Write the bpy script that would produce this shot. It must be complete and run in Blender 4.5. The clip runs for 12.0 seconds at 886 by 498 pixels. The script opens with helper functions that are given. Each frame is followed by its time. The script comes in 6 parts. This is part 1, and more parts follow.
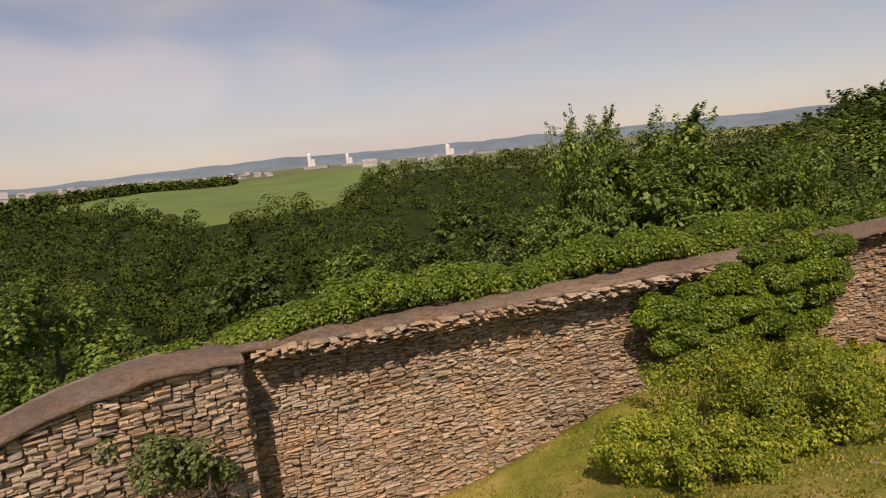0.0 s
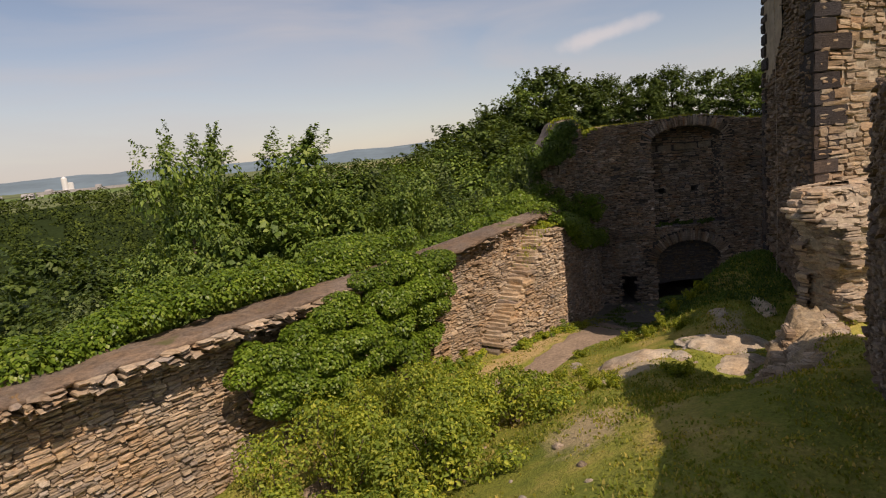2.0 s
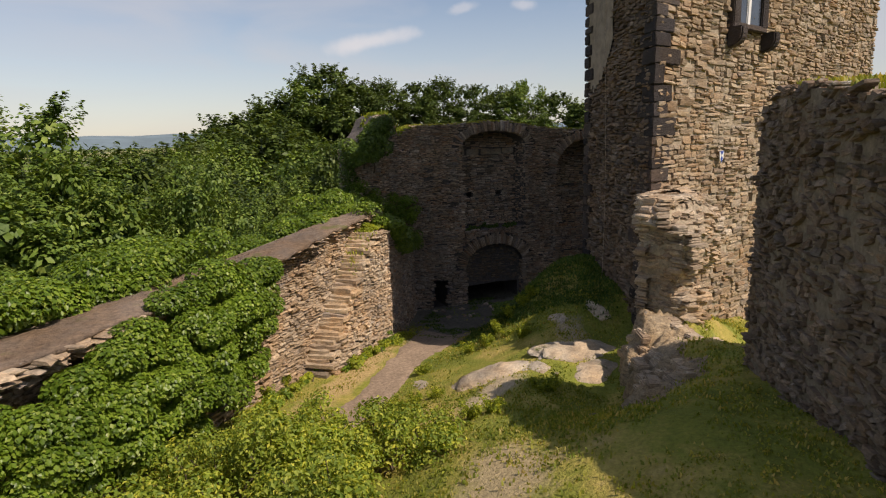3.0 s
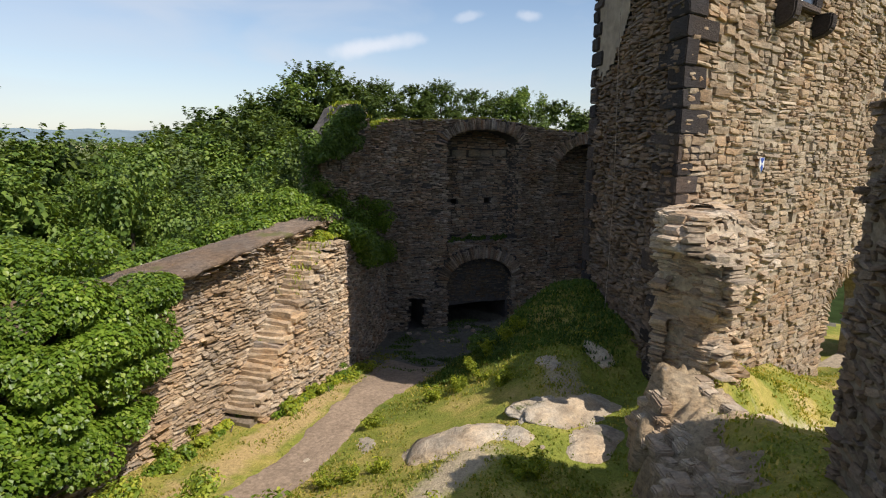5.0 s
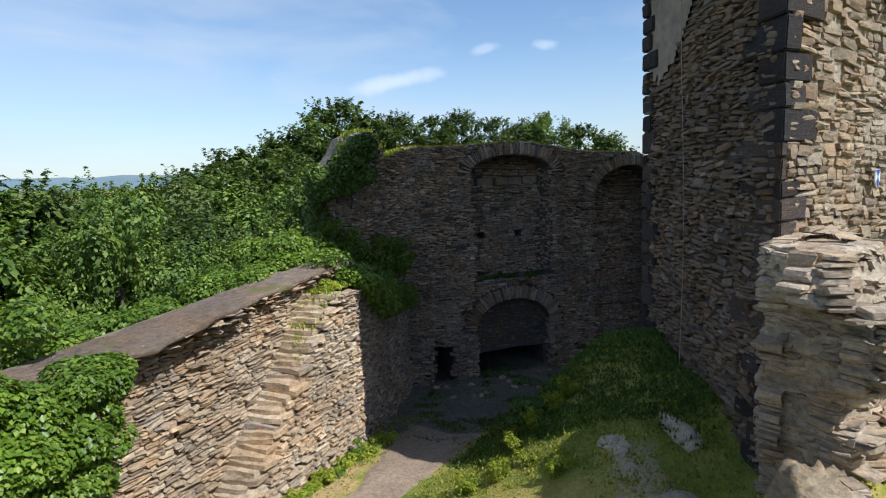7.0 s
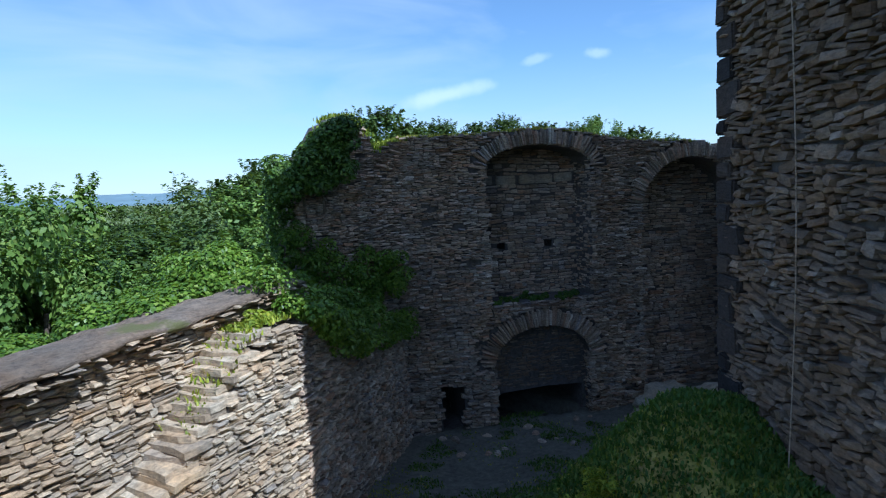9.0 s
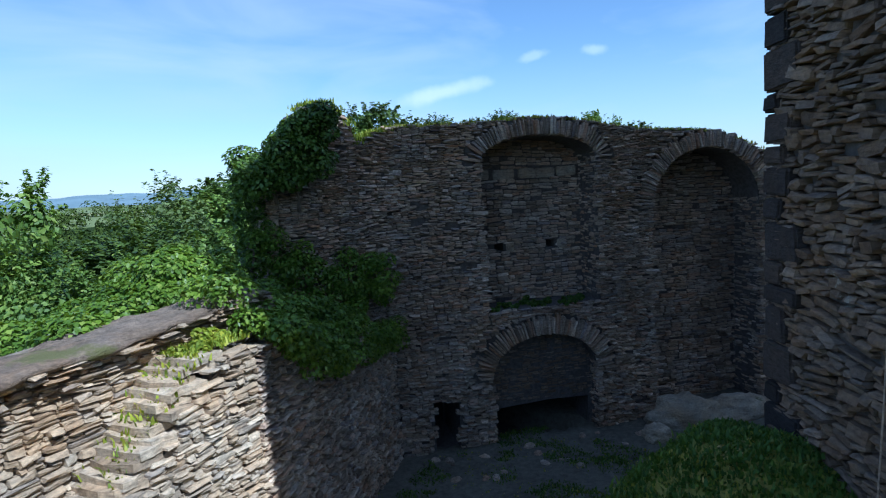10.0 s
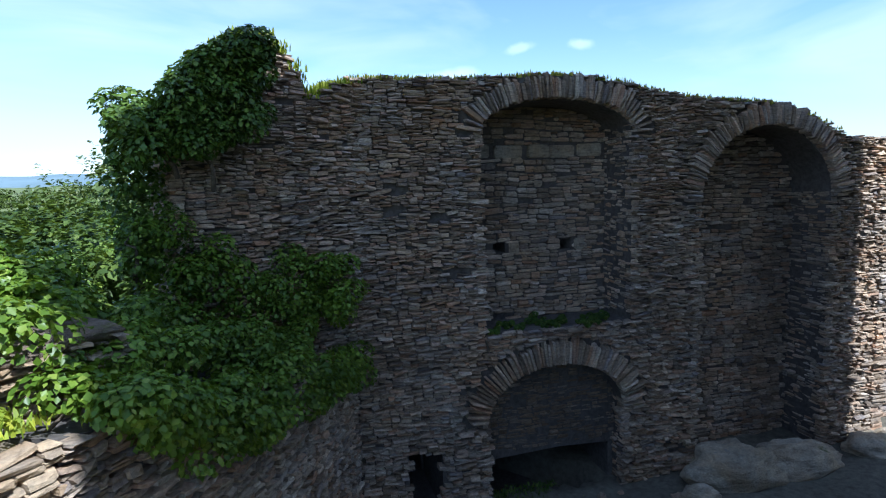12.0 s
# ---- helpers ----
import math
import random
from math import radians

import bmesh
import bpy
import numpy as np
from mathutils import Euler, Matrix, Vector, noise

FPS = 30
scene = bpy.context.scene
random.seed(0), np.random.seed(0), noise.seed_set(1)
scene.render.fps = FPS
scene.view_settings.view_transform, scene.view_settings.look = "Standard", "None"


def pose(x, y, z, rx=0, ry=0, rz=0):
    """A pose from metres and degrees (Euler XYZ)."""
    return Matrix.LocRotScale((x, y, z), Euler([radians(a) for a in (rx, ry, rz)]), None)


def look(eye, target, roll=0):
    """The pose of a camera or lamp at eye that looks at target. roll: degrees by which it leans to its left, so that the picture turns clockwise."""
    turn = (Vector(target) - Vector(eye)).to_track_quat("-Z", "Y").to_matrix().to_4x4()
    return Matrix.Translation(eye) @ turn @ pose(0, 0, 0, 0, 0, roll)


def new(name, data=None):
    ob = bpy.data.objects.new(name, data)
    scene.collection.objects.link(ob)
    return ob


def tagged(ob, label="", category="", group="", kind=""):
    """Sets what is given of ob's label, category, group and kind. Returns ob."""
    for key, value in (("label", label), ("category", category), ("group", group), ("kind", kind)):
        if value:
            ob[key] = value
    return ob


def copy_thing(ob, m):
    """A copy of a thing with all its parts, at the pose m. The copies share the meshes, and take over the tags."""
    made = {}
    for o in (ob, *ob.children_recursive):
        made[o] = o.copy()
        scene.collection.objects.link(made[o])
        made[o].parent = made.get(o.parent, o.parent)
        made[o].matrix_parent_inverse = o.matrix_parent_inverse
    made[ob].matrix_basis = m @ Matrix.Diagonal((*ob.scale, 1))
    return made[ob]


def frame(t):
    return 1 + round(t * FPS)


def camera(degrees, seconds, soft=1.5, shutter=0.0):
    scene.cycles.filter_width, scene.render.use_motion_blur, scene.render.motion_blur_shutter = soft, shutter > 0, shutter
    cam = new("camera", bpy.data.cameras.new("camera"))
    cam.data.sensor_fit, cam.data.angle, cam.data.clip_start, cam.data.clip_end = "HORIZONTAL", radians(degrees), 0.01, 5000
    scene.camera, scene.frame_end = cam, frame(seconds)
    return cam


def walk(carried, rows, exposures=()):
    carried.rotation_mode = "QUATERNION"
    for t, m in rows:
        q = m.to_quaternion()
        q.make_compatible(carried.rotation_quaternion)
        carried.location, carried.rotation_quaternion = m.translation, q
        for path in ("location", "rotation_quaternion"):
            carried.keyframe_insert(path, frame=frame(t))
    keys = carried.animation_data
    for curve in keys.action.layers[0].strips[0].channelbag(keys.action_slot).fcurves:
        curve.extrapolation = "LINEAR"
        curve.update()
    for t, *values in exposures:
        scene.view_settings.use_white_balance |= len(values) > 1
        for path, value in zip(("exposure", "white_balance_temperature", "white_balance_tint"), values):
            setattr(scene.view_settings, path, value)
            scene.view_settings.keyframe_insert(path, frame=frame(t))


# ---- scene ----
cam = camera(75.4, 12.0, 1.15)
# seconds, eye (m), turn about x, y, z (degrees)
PATH = [
    (0.0, 2.099, 4.463, 7.008, 80.92, 5.30, -1.76),
    (0.5, 2.002, 4.822, 6.880, 80.65, 4.67, -9.65),
    (1.0, 2.162, 5.246, 6.848, 80.54, 4.75, -18.96),
    (1.5, 2.883, 5.584, 6.913, 80.65, 5.81, -25.80),
    (2.0, 3.929, 6.357, 6.615, 80.66, 5.67, -35.58),
    (2.5, 4.110, 7.438, 6.597, 79.50, 4.85, -49.61),
    (2.7, 4.015, 7.998, 6.573, 78.86, 4.09, -56.20),
    (4.3, 6.084, 9.202, 6.200, 79.97, -0.85, -60.33),
    (4.5, 6.233, 9.245, 6.213, 79.71, -0.99, -59.49),
    (5.0, 6.607, 9.427, 6.241, 79.95, -0.39, -58.16),
    (5.5, 6.928, 9.671, 6.255, 80.25, -0.01, -57.46),
    (6.0, 7.377, 9.976, 6.222, 81.96, 0.30, -57.05),
    (6.5, 7.707, 10.244, 6.199, 83.18, 1.12, -56.98),
    (6.7, 7.840, 10.330, 6.248, 82.93, 1.67, -56.86),
    (8.3, 10.631, 11.081, 5.865, 84.43, 3.16, -50.63),
    (8.5, 10.789, 11.164, 5.876, 83.54, 3.67, -51.17),
    (9.0, 11.288, 11.439, 5.872, 84.33, 3.02, -50.83),
    (9.5, 11.781, 11.768, 5.823, 85.08, 2.53, -50.33),
    (10.0, 12.249, 12.067, 5.829, 84.08, 3.37, -51.06),
    (10.5, 12.720, 12.372, 5.818, 83.69, 3.56, -51.93),
    (11.0, 13.261, 12.727, 5.789, 84.24, 2.33, -51.62),
    (11.5, 13.774, 13.134, 5.717, 81.76, 2.19, -51.33),
    (12.0, 14.458, 13.901, 5.673, 83.03, 1.63, -52.74),
]
# seconds, stops, white balance, tint: the lens opens as it turns from the bright valley to the shade
EXPOSURES = [(0.0, -0.25, 7900, 28), (2.7, -0.06, 7400, 20), (4.3, 0.28, 6750, 15), (6.7, 0.30, 5950, 9), (8.3, 0.4, 4900, 6), (10.0, 0.40, 4750, 5), (11.4, 0.48, 4750, 5), (12.0, 0.9, 5150, 7)]
walk(cam, [(t, pose(x, y, z, a, b, c)) for t, x, y, z, a, b, c in PATH], EXPOSURES)
# ---- walk set ----

# ---------------------------------------------------------------- light
SUN_AZ = Vector((-0.06, -0.998, 0)).normalized()
SUN_EL = radians(50)
world = bpy.data.worlds.new("sky")
scene.world = world
world.use_nodes = True
wn, wl = world.node_tree.nodes, world.node_tree.links
wn.clear()
w_out = wn.new("ShaderNodeOutputWorld")
w_bg = wn.new("ShaderNodeBackground")
w_sky = wn.new("ShaderNodeTexSky")
w_sky.sky_type, w_sky.sun_disc = "NISHITA", False
w_sky.sun_elevation = SUN_EL
w_sky.sun_rotation = math.atan2(SUN_AZ.x, SUN_AZ.y)
w_sky.air_density, w_sky.dust_density, w_sky.ozone_density = 1.0, 0.4, 0.8
w_co = wn.new("ShaderNodeTexCoord")
w_map = wn.new("ShaderNodeMapping")
w_map.inputs["Scale"].default_value = (1.0, 1.6, 5.0)
w_map.inputs["Rotation"].default_value = (0.1, 0.25, 0.4)
w_noise = wn.new("ShaderNodeTexNoise")
w_noise.inputs["Scale"].default_value, w_noise.inputs["Detail"].default_value = 1.7, 7.0
w_noise.inputs["Distortion"].default_value = 0.6
w_ramp = wn.new("ShaderNodeValToRGB")
w_ramp.color_ramp.elements[0].position, w_ramp.color_ramp.elements[1].position = 0.42, 0.66
w_ramp.color_ramp.elements[1].color = (0.5, 0.5, 0.5, 1)
w_mix = wn.new("ShaderNodeMixRGB")
w_mix.inputs["Color2"].default_value = (5.2, 5.5, 5.9, 1)
wl.new(w_co.outputs["Generated"], w_map.inputs["Vector"])
wl.new(w_map.outputs[0], w_noise.inputs["Vector"])
wl.new(w_noise.outputs["Fac"], w_ramp.inputs[0])
wl.new(w_ramp.outputs[0], w_mix.inputs["Fac"])
wl.new(w_sky.outputs[0], w_mix.inputs["Color1"])
w_sep = wn.new("ShaderNodeSeparateXYZ")
wl.new(w_co.outputs["Generated"], w_sep.inputs[0])
w_low = wn.new("ShaderNodeMapRange")
w_low.inputs["From Min"].default_value, w_low.inputs["From Max"].default_value = -0.02, 0.22
w_low.inputs["To Min"].default_value, w_low.inputs["To Max"].default_value = 0.55, 0.0
wl.new(w_sep.outputs["Z"], w_low.inputs["Value"])
w_haze = wn.new("ShaderNodeMixRGB")
w_haze.inputs["Color2"].default_value = (4.2, 4.6, 5.2, 1)
wl.new(w_low.outputs[0], w_haze.inputs["Fac"])
wl.new(w_mix.outputs[0], w_haze.inputs["Color1"])


def puff(colour, direction, wide, high, turn, dense, fine):
    """A small fair-weather cloud in the given direction of the sky."""
    off = wn.new("ShaderNodeMapping")
    off.vector_type = "TEXTURE"
    off.inputs["Location"].default_value = direction
    off.inputs["Rotation"].default_value = (0, turn, math.atan2(-direction[0], direction[1]))
    off.inputs["Scale"].default_value = (wide, 1.0, high)
    wl.new(w_co.outputs["Generated"], off.inputs["Vector"])
    nz = wn.new("ShaderNodeTexNoise")
    nz.inputs["Scale"].default_value, nz.inputs["Detail"].default_value = fine, 5.0
    wl.new(w_co.outputs["Generated"], nz.inputs["Vector"])
    ln = wn.new("ShaderNodeVectorMath")
    ln.operation = "LENGTH"
    wl.new(off.outputs[0], ln.inputs[0])
    sub = wn.new("ShaderNodeMath")
    sub.operation = "MULTIPLY_ADD"
    sub.inputs[1].default_value = -1.6
    wl.new(nz.outputs["Fac"], sub.inputs[0])
    wl.new(ln.outputs["Value"], sub.inputs[2])
    mr = wn.new("ShaderNodeMapRange")
    mr.interpolation_type = "SMOOTHSTEP"
    mr.inputs["From Min"].default_value, mr.inputs["From Max"].default_value = -0.55, 0.25
    mr.inputs["To Min"].default_value, mr.inputs["To Max"].default_value = dense, 0.0
    wl.new(sub.outputs[0], mr.inputs["Value"])
    mx = wn.new("ShaderNodeMixRGB")
    mx.inputs["Color2"].default_value = (6.6, 6.8, 7.1, 1)
    wl.new(mr.outputs[0], mx.inputs["Fac"])
    wl.new(colour, mx.inputs["Color1"])
    return mx.outputs[0]


w_colour = w_haze.outputs[0]
for w_dir, w_wide, w_high, w_turn, w_dense, w_fine in (((0.772, 0.615, 0.162), 0.085, 0.016, -0.16, 0.6, 14.0), ((0.894, 0.396, 0.209), 0.025, 0.011, 0.1, 0.4, 26.0), ((0.851, 0.481, 0.208), 0.03, 0.009, -0.2, 0.35, 26.0), ((-0.47, 0.86, 0.16), 0.42, 0.075, 0.05, 0.45, 4.0)):
    w_colour = puff(w_colour, w_dir, w_wide, w_high, w_turn, w_dense, w_fine)
wl.new(w_colour, w_bg.inputs["Color"])
w_bg.inputs["Strength"].default_value = 0.115
wl.new(w_bg.outputs[0], w_out.inputs["Surface"])

sun_data = bpy.data.lights.new("sun", "SUN")
sun_data.energy, sun_data.angle, sun_data.color = 4.5, radians(0.55), (1.0, 0.945, 0.86)
sun = new("sun", sun_data)
sun_dir = SUN_AZ * math.cos(SUN_EL) + Vector((0, 0, math.sin(SUN_EL)))
sun.matrix_world = look(sun_dir * 60, (0, 0, 0))


# ---------------------------------------------------------------- materials
def principled(name, rough=0.9, spec=0.3):
    m = bpy.data.materials.new(name)
    m.use_nodes = True
    n = m.node_tree.nodes
    b = n["Principled BSDF"]
    b.inputs["Roughness"].default_value = rough
    b.inputs["Specular IOR Level"].default_value = spec
    return m, n, m.node_tree.links, b


def ramp(n, stops):
    r = n.new("ShaderNodeValToRGB")
    e = r.color_ramp.elements
    while len(e) < len(stops):
        e.new(0.5)
    for i, (p, c) in enumerate(stops):
        e[i].position, e[i].color = p, (*c, 1)
    return r


def tex(n, l, co, scale, detail=5.0, rough=0.6, distort=0.0):
    t = n.new("ShaderNodeTexNoise")
    t.inputs["Scale"].default_value, t.inputs["Detail"].default_value = scale, detail
    t.inputs["Roughness"].default_value, t.inputs["Distortion"].default_value = rough, distort
    l.new(co, t.inputs["Vector"])
    return t


def mixed(n, l, kind, fac, a, b):
    x = n.new("ShaderNodeMixRGB")
    x.blend_type = kind
    for slot, v in (("Fac", fac), ("Color1", a), ("Color2", b)):
        if isinstance(v, (int, float)):
            x.inputs[slot].default_value = v
        elif isinstance(v, tuple):
            x.inputs[slot].default_value = (*v, 1)
        else:
            l.new(v, x.inputs[slot])
    return x.outputs[0]


def stone_material(name, tones, grain=9.0, patch=0.5, lichen=(), bump=0.5, dark=(0.5, 0.5, 0.5), rust=(1.12, 0.93, 0.72)):
    """Rubble stone: a tone for each stone, layered grain, weather stains, lichen."""
    m, n, l, b = principled(name, 0.92, 0.25)
    co = n.new("ShaderNodeNewGeometry").outputs["Position"]
    g = n.new("ShaderNodeNewGeometry")
    o = n.new("ShaderNodeObjectInfo")
    add = n.new("ShaderNodeMath")
    add.operation = "ADD"
    l.new(g.outputs["Random Per Island"], add.inputs[0])
    l.new(o.outputs["Random"], add.inputs[1])
    fr = n.new("ShaderNodeMath")
    fr.operation = "FRACT"
    l.new(add.outputs[0], fr.inputs[0])
    r = ramp(n, tones)
    r.color_ramp.interpolation = "LINEAR"
    l.new(fr.outputs[0], r.inputs[0])
    mp = n.new("ShaderNodeMapping")
    mp.inputs["Scale"].default_value = (1.0, 1.0, 4.5)
    l.new(co, mp.inputs["Vector"])
    t1 = tex(n, l, mp.outputs[0], grain, 8.0, 0.65, 0.3)
    r1 = ramp(n, [(0.28, (0.42, 0.40, 0.38)), (0.48, (0.95, 0.95, 0.95)), (0.72, (1.4, 1.36, 1.28))])
    l.new(t1.outputs["Fac"], r1.inputs[0])
    c = mixed(n, l, "MULTIPLY", 0.85, r.outputs[0], r1.outputs[0])
    t2 = tex(n, l, co, patch, 4.0, 0.6)
    r2 = ramp(n, [(0.35, dark), (0.62, (1, 1, 1))])
    l.new(t2.outputs["Fac"], r2.inputs[0])
    c = mixed(n, l, "MULTIPLY", 0.7, c, r2.outputs[0])
    t4 = tex(n, l, co, patch * 2.7, 5.0, 0.65, 0.4)
    r4 = ramp(n, [(0.40, (1, 1, 1)), (0.66, rust)])
    l.new(t4.outputs["Fac"], r4.inputs[0])
    c = mixed(n, l, "MULTIPLY", 0.8, c, r4.outputs[0])
    t6 = tex(n, l, co, 26.0, 6.0, 0.75, 0.2)
    r6 = ramp(n, [(0.30, (0.55, 0.54, 0.53)), (0.5, (1, 1, 1)), (0.70, (1.4, 1.38, 1.33))])
    l.new(t6.outputs["Fac"], r6.inputs[0])
    c = mixed(n, l, "MULTIPLY", 0.75, c, r6.outputs[0])
    for colour, scale, lo in lichen:
        t3 = tex(n, l, co, scale, 6.0, 0.7)
        r3 = ramp(n, [(lo, (0, 0, 0)), (lo + 0.06, (1, 1, 1))])
        l.new(t3.outputs["Fac"], r3.inputs[0])
        c = mixed(n, l, "MIX", r3.outputs[0], c, colour)
    l.new(c, b.inputs["Base Color"])
    bp = n.new("ShaderNodeBump")
    bp.inputs["Strength"].default_value, bp.inputs["Distance"].default_value = bump, 0.045
    t5 = tex(n, l, co, grain * 7.0, 4.0, 0.7)
    hsum = n.new("ShaderNodeMath")
    hsum.operation = "MULTIPLY_ADD"
    hsum.inputs[1].default_value = 0.5
    l.new(t5.outputs["Fac"], hsum.inputs[0])
    l.new(t1.outputs["Fac"], hsum.inputs[2])
    l.new(hsum.outputs[0], bp.inputs["Height"])
    l.new(bp.outputs[0], b.inputs["Normal"])
    return m


def leaf_material(name, tones, trans=0.35, rough=0.55, patch=0.4, vary=((0.62, 0.66, 0.6), (1.25, 1.2, 1.1)), spec=0.35):
    m, n, l, b = principled(name, rough, spec)
    g = n.new("ShaderNodeNewGeometry")
    r = ramp(n, tones)
    l.new(g.outputs["Random Per Island"], r.inputs[0])
    t = tex(n, l, g.outputs["Position"], patch, 3.0)
    r2 = ramp(n, [(0.3, vary[0]), (0.7, vary[1])])
    l.new(t.outputs["Fac"], r2.inputs[0])
    c = mixed(n, l, "MULTIPLY", 1.0, r.outputs[0], r2.outputs[0])
    l.new(c, b.inputs["Base Color"])
    tr = n.new("ShaderNodeBsdfTranslucent")
    c2 = mixed(n, l, "MULTIPLY", 1.0, c, (1.5, 1.35, 0.5))
    l.new(c2, tr.inputs["Color"])
    mx = n.new("ShaderNodeMixShader")
    mx.inputs[0].default_value = trans
    l.new(b.outputs[0], mx.inputs[1])
    l.new(tr.outputs[0], mx.inputs[2])
    l.new(mx.outputs[0], n["Material Output"].inputs["Surface"])
    return m


def plain_material(name, colour, rough=0.8, scale=8.0, vary=0.35, bump=0.2, spec=0.3):
    m, n, l, b = principled(name, rough, spec)
    co = n.new("ShaderNodeNewGeometry").outputs["Position"]
    t = tex(n, l, co, scale, 8.0, 0.65)
    r = ramp(n, [(0.3, tuple(v * (1 - vary) for v in colour)), (0.7, tuple(min(1, v * (1 + vary)) for v in colour))])
    l.new(t.outputs["Fac"], r.inputs[0])
    t2 = tex(n, l, co, scale * 0.13, 3.0)
    r2 = ramp(n, [(0.3, (0.75, 0.75, 0.75)), (0.7, (1.1, 1.1, 1.1))])
    l.new(t2.outputs["Fac"], r2.inputs[0])
    l.new(mixed(n, l, "MULTIPLY", 0.8, r.outputs[0], r2.outputs[0]), b.inputs["Base Color"])
    bp = n.new("ShaderNodeBump")
    bp.inputs["Strength"].default_value, bp.inputs["Distance"].default_value = bump, 0.02
    l.new(t.outputs["Fac"], bp.inputs["Height"])
    l.new(bp.outputs[0], b.inputs["Normal"])
    return m


SLATE_WARM = [(0.0, (0.262, 0.211, 0.16)), (0.16, (0.479, 0.382, 0.268)), (0.32, (0.342, 0.285, 0.222)), (0.5, (0.593, 0.496, 0.37)), (0.66, (0.433, 0.325, 0.217)), (0.84, (0.524, 0.439, 0.331)), (1.0, (0.319, 0.279, 0.245))]
SLATE_GREY = [(0.0, (0.194, 0.153, 0.12)), (0.16, (0.442, 0.368, 0.294)), (0.32, (0.294, 0.236, 0.186)), (0.5, (0.657, 0.566, 0.467)), (0.66, (0.409, 0.269, 0.186)), (0.84, (0.525, 0.442, 0.36)), (1.0, (0.277, 0.244, 0.236))]
OCHRE, PALE, MOSS = (0.42, 0.22, 0.035), (0.46, 0.43, 0.36), (0.09, 0.10, 0.03)
mat_wall = stone_material("warm_slate_rubble", SLATE_WARM, lichen=((OCHRE, 1.1, 0.70), (PALE, 3.5, 0.70)), dark=(0.6, 0.56, 0.52))
mat_far = stone_material("grey_slate_rubble", SLATE_GREY, lichen=((PALE, 3.0, 0.70), (MOSS, 0.8, 0.71)), dark=(0.55, 0.53, 0.52))
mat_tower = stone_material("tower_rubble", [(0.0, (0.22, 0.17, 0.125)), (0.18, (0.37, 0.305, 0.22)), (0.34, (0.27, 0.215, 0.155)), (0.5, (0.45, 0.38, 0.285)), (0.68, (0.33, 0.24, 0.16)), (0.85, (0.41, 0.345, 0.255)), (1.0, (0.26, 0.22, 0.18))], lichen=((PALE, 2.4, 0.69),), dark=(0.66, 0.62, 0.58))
mat_stub = stone_material("pale_ruin_rubble", [(0.0, (0.30, 0.24, 0.18)), (0.3, (0.50, 0.42, 0.32)), (0.6, (0.38, 0.31, 0.235)), (0.85, (0.58, 0.50, 0.39)), (1.0, (0.40, 0.33, 0.26))], lichen=((PALE, 2.4, 0.69),), dark=(0.66, 0.62, 0.58))
# shaded copy of the tower rubble, darker tones for walls in shade
mat_shade = stone_material("shaded_slate_rubble", [(0.0, (0.15, 0.11, 0.08)), (0.3, (0.25, 0.19, 0.14)), (0.6, (0.19, 0.145, 0.11)), (0.8, (0.31, 0.25, 0.20)), (1.0, (0.17, 0.135, 0.11))], patch=1.1, lichen=((OCHRE, 1.6, 0.73), (PALE, 1.5, 0.67)))
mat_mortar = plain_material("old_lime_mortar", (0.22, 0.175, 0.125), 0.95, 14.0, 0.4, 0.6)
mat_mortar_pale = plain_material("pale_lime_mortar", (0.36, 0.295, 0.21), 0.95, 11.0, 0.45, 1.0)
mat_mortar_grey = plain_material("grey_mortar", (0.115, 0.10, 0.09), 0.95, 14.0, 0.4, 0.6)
mat_quoin = stone_material("basalt_quoin", [(0.0, (0.035, 0.032, 0.034)), (0.5, (0.065, 0.057, 0.056)), (1.0, (0.12, 0.097, 0.085))], grain=14.0, lichen=((OCHRE, 1.8, 0.68),), bump=0.7)
mat_cap = stone_material("weathered_wall_cap", [(0.0, (0.22, 0.17, 0.135)), (0.5, (0.26, 0.20, 0.155)), (1.0, (0.30, 0.235, 0.18))], grain=9.0, lichen=((OCHRE, 2.2, 0.67), ((0.16, 0.15, 0.06), 0.9, 0.60), ((0.33, 0.19, 0.12), 0.7, 0.66), ((0.40, 0.37, 0.33), 6.0, 0.66)), bump=1.0)
mat_rock = stone_material("pale_bedrock", [(0.0, (0.46, 0.40, 0.31)), (1.0, (0.54, 0.47, 0.37))], grain=3.0, lichen=((MOSS, 1.2, 0.62), ((0.24, 0.22, 0.19), 2.9, 0.66)), bump=0.9)
mat_lowcap = stone_material("weathered_mortar", [(0.0, (0.42, 0.335, 0.225)), (1.0, (0.47, 0.38, 0.26))], grain=6.0, lichen=((OCHRE, 1.4, 0.66), (MOSS, 1.0, 0.60), ((0.24, 0.215, 0.18), 1.7, 0.62)), bump=1.0)
mat_block = stone_material("pale_tuff_block", [(0.0, (0.36, 0.31, 0.25)), (1.0, (0.44, 0.39, 0.32))], grain=6.0)
mat_plaster = plain_material("worn_plaster", (0.33, 0.265, 0.195), 0.95, 5.0, 0.3, 0.4)
mat_bark = plain_material("bark", (0.12, 0.09, 0.065), 0.95, 18.0, 0.45, 0.8)
mat_leaf = leaf_material("oak_leaves", [(0.0, (0.066, 0.120, 0.024)), (0.4, (0.120, 0.198, 0.034)), (0.8, (0.186, 0.270, 0.048)), (1.0, (0.276, 0.348, 0.084))], 0.24)
mat_leaf_dark = leaf_material("dark_leaves", [(0.0, (0.046, 0.079, 0.018)), (0.6, (0.083, 0.132, 0.026)), (1.0, (0.138, 0.187, 0.040))], 0.28)
mat_leaf_pale = leaf_material("grey_green_leaves", [(0.0, (0.08, 0.12, 0.035)), (0.6, (0.12, 0.17, 0.052)), (1.0, (0.18, 0.225, 0.085))], 0.24)
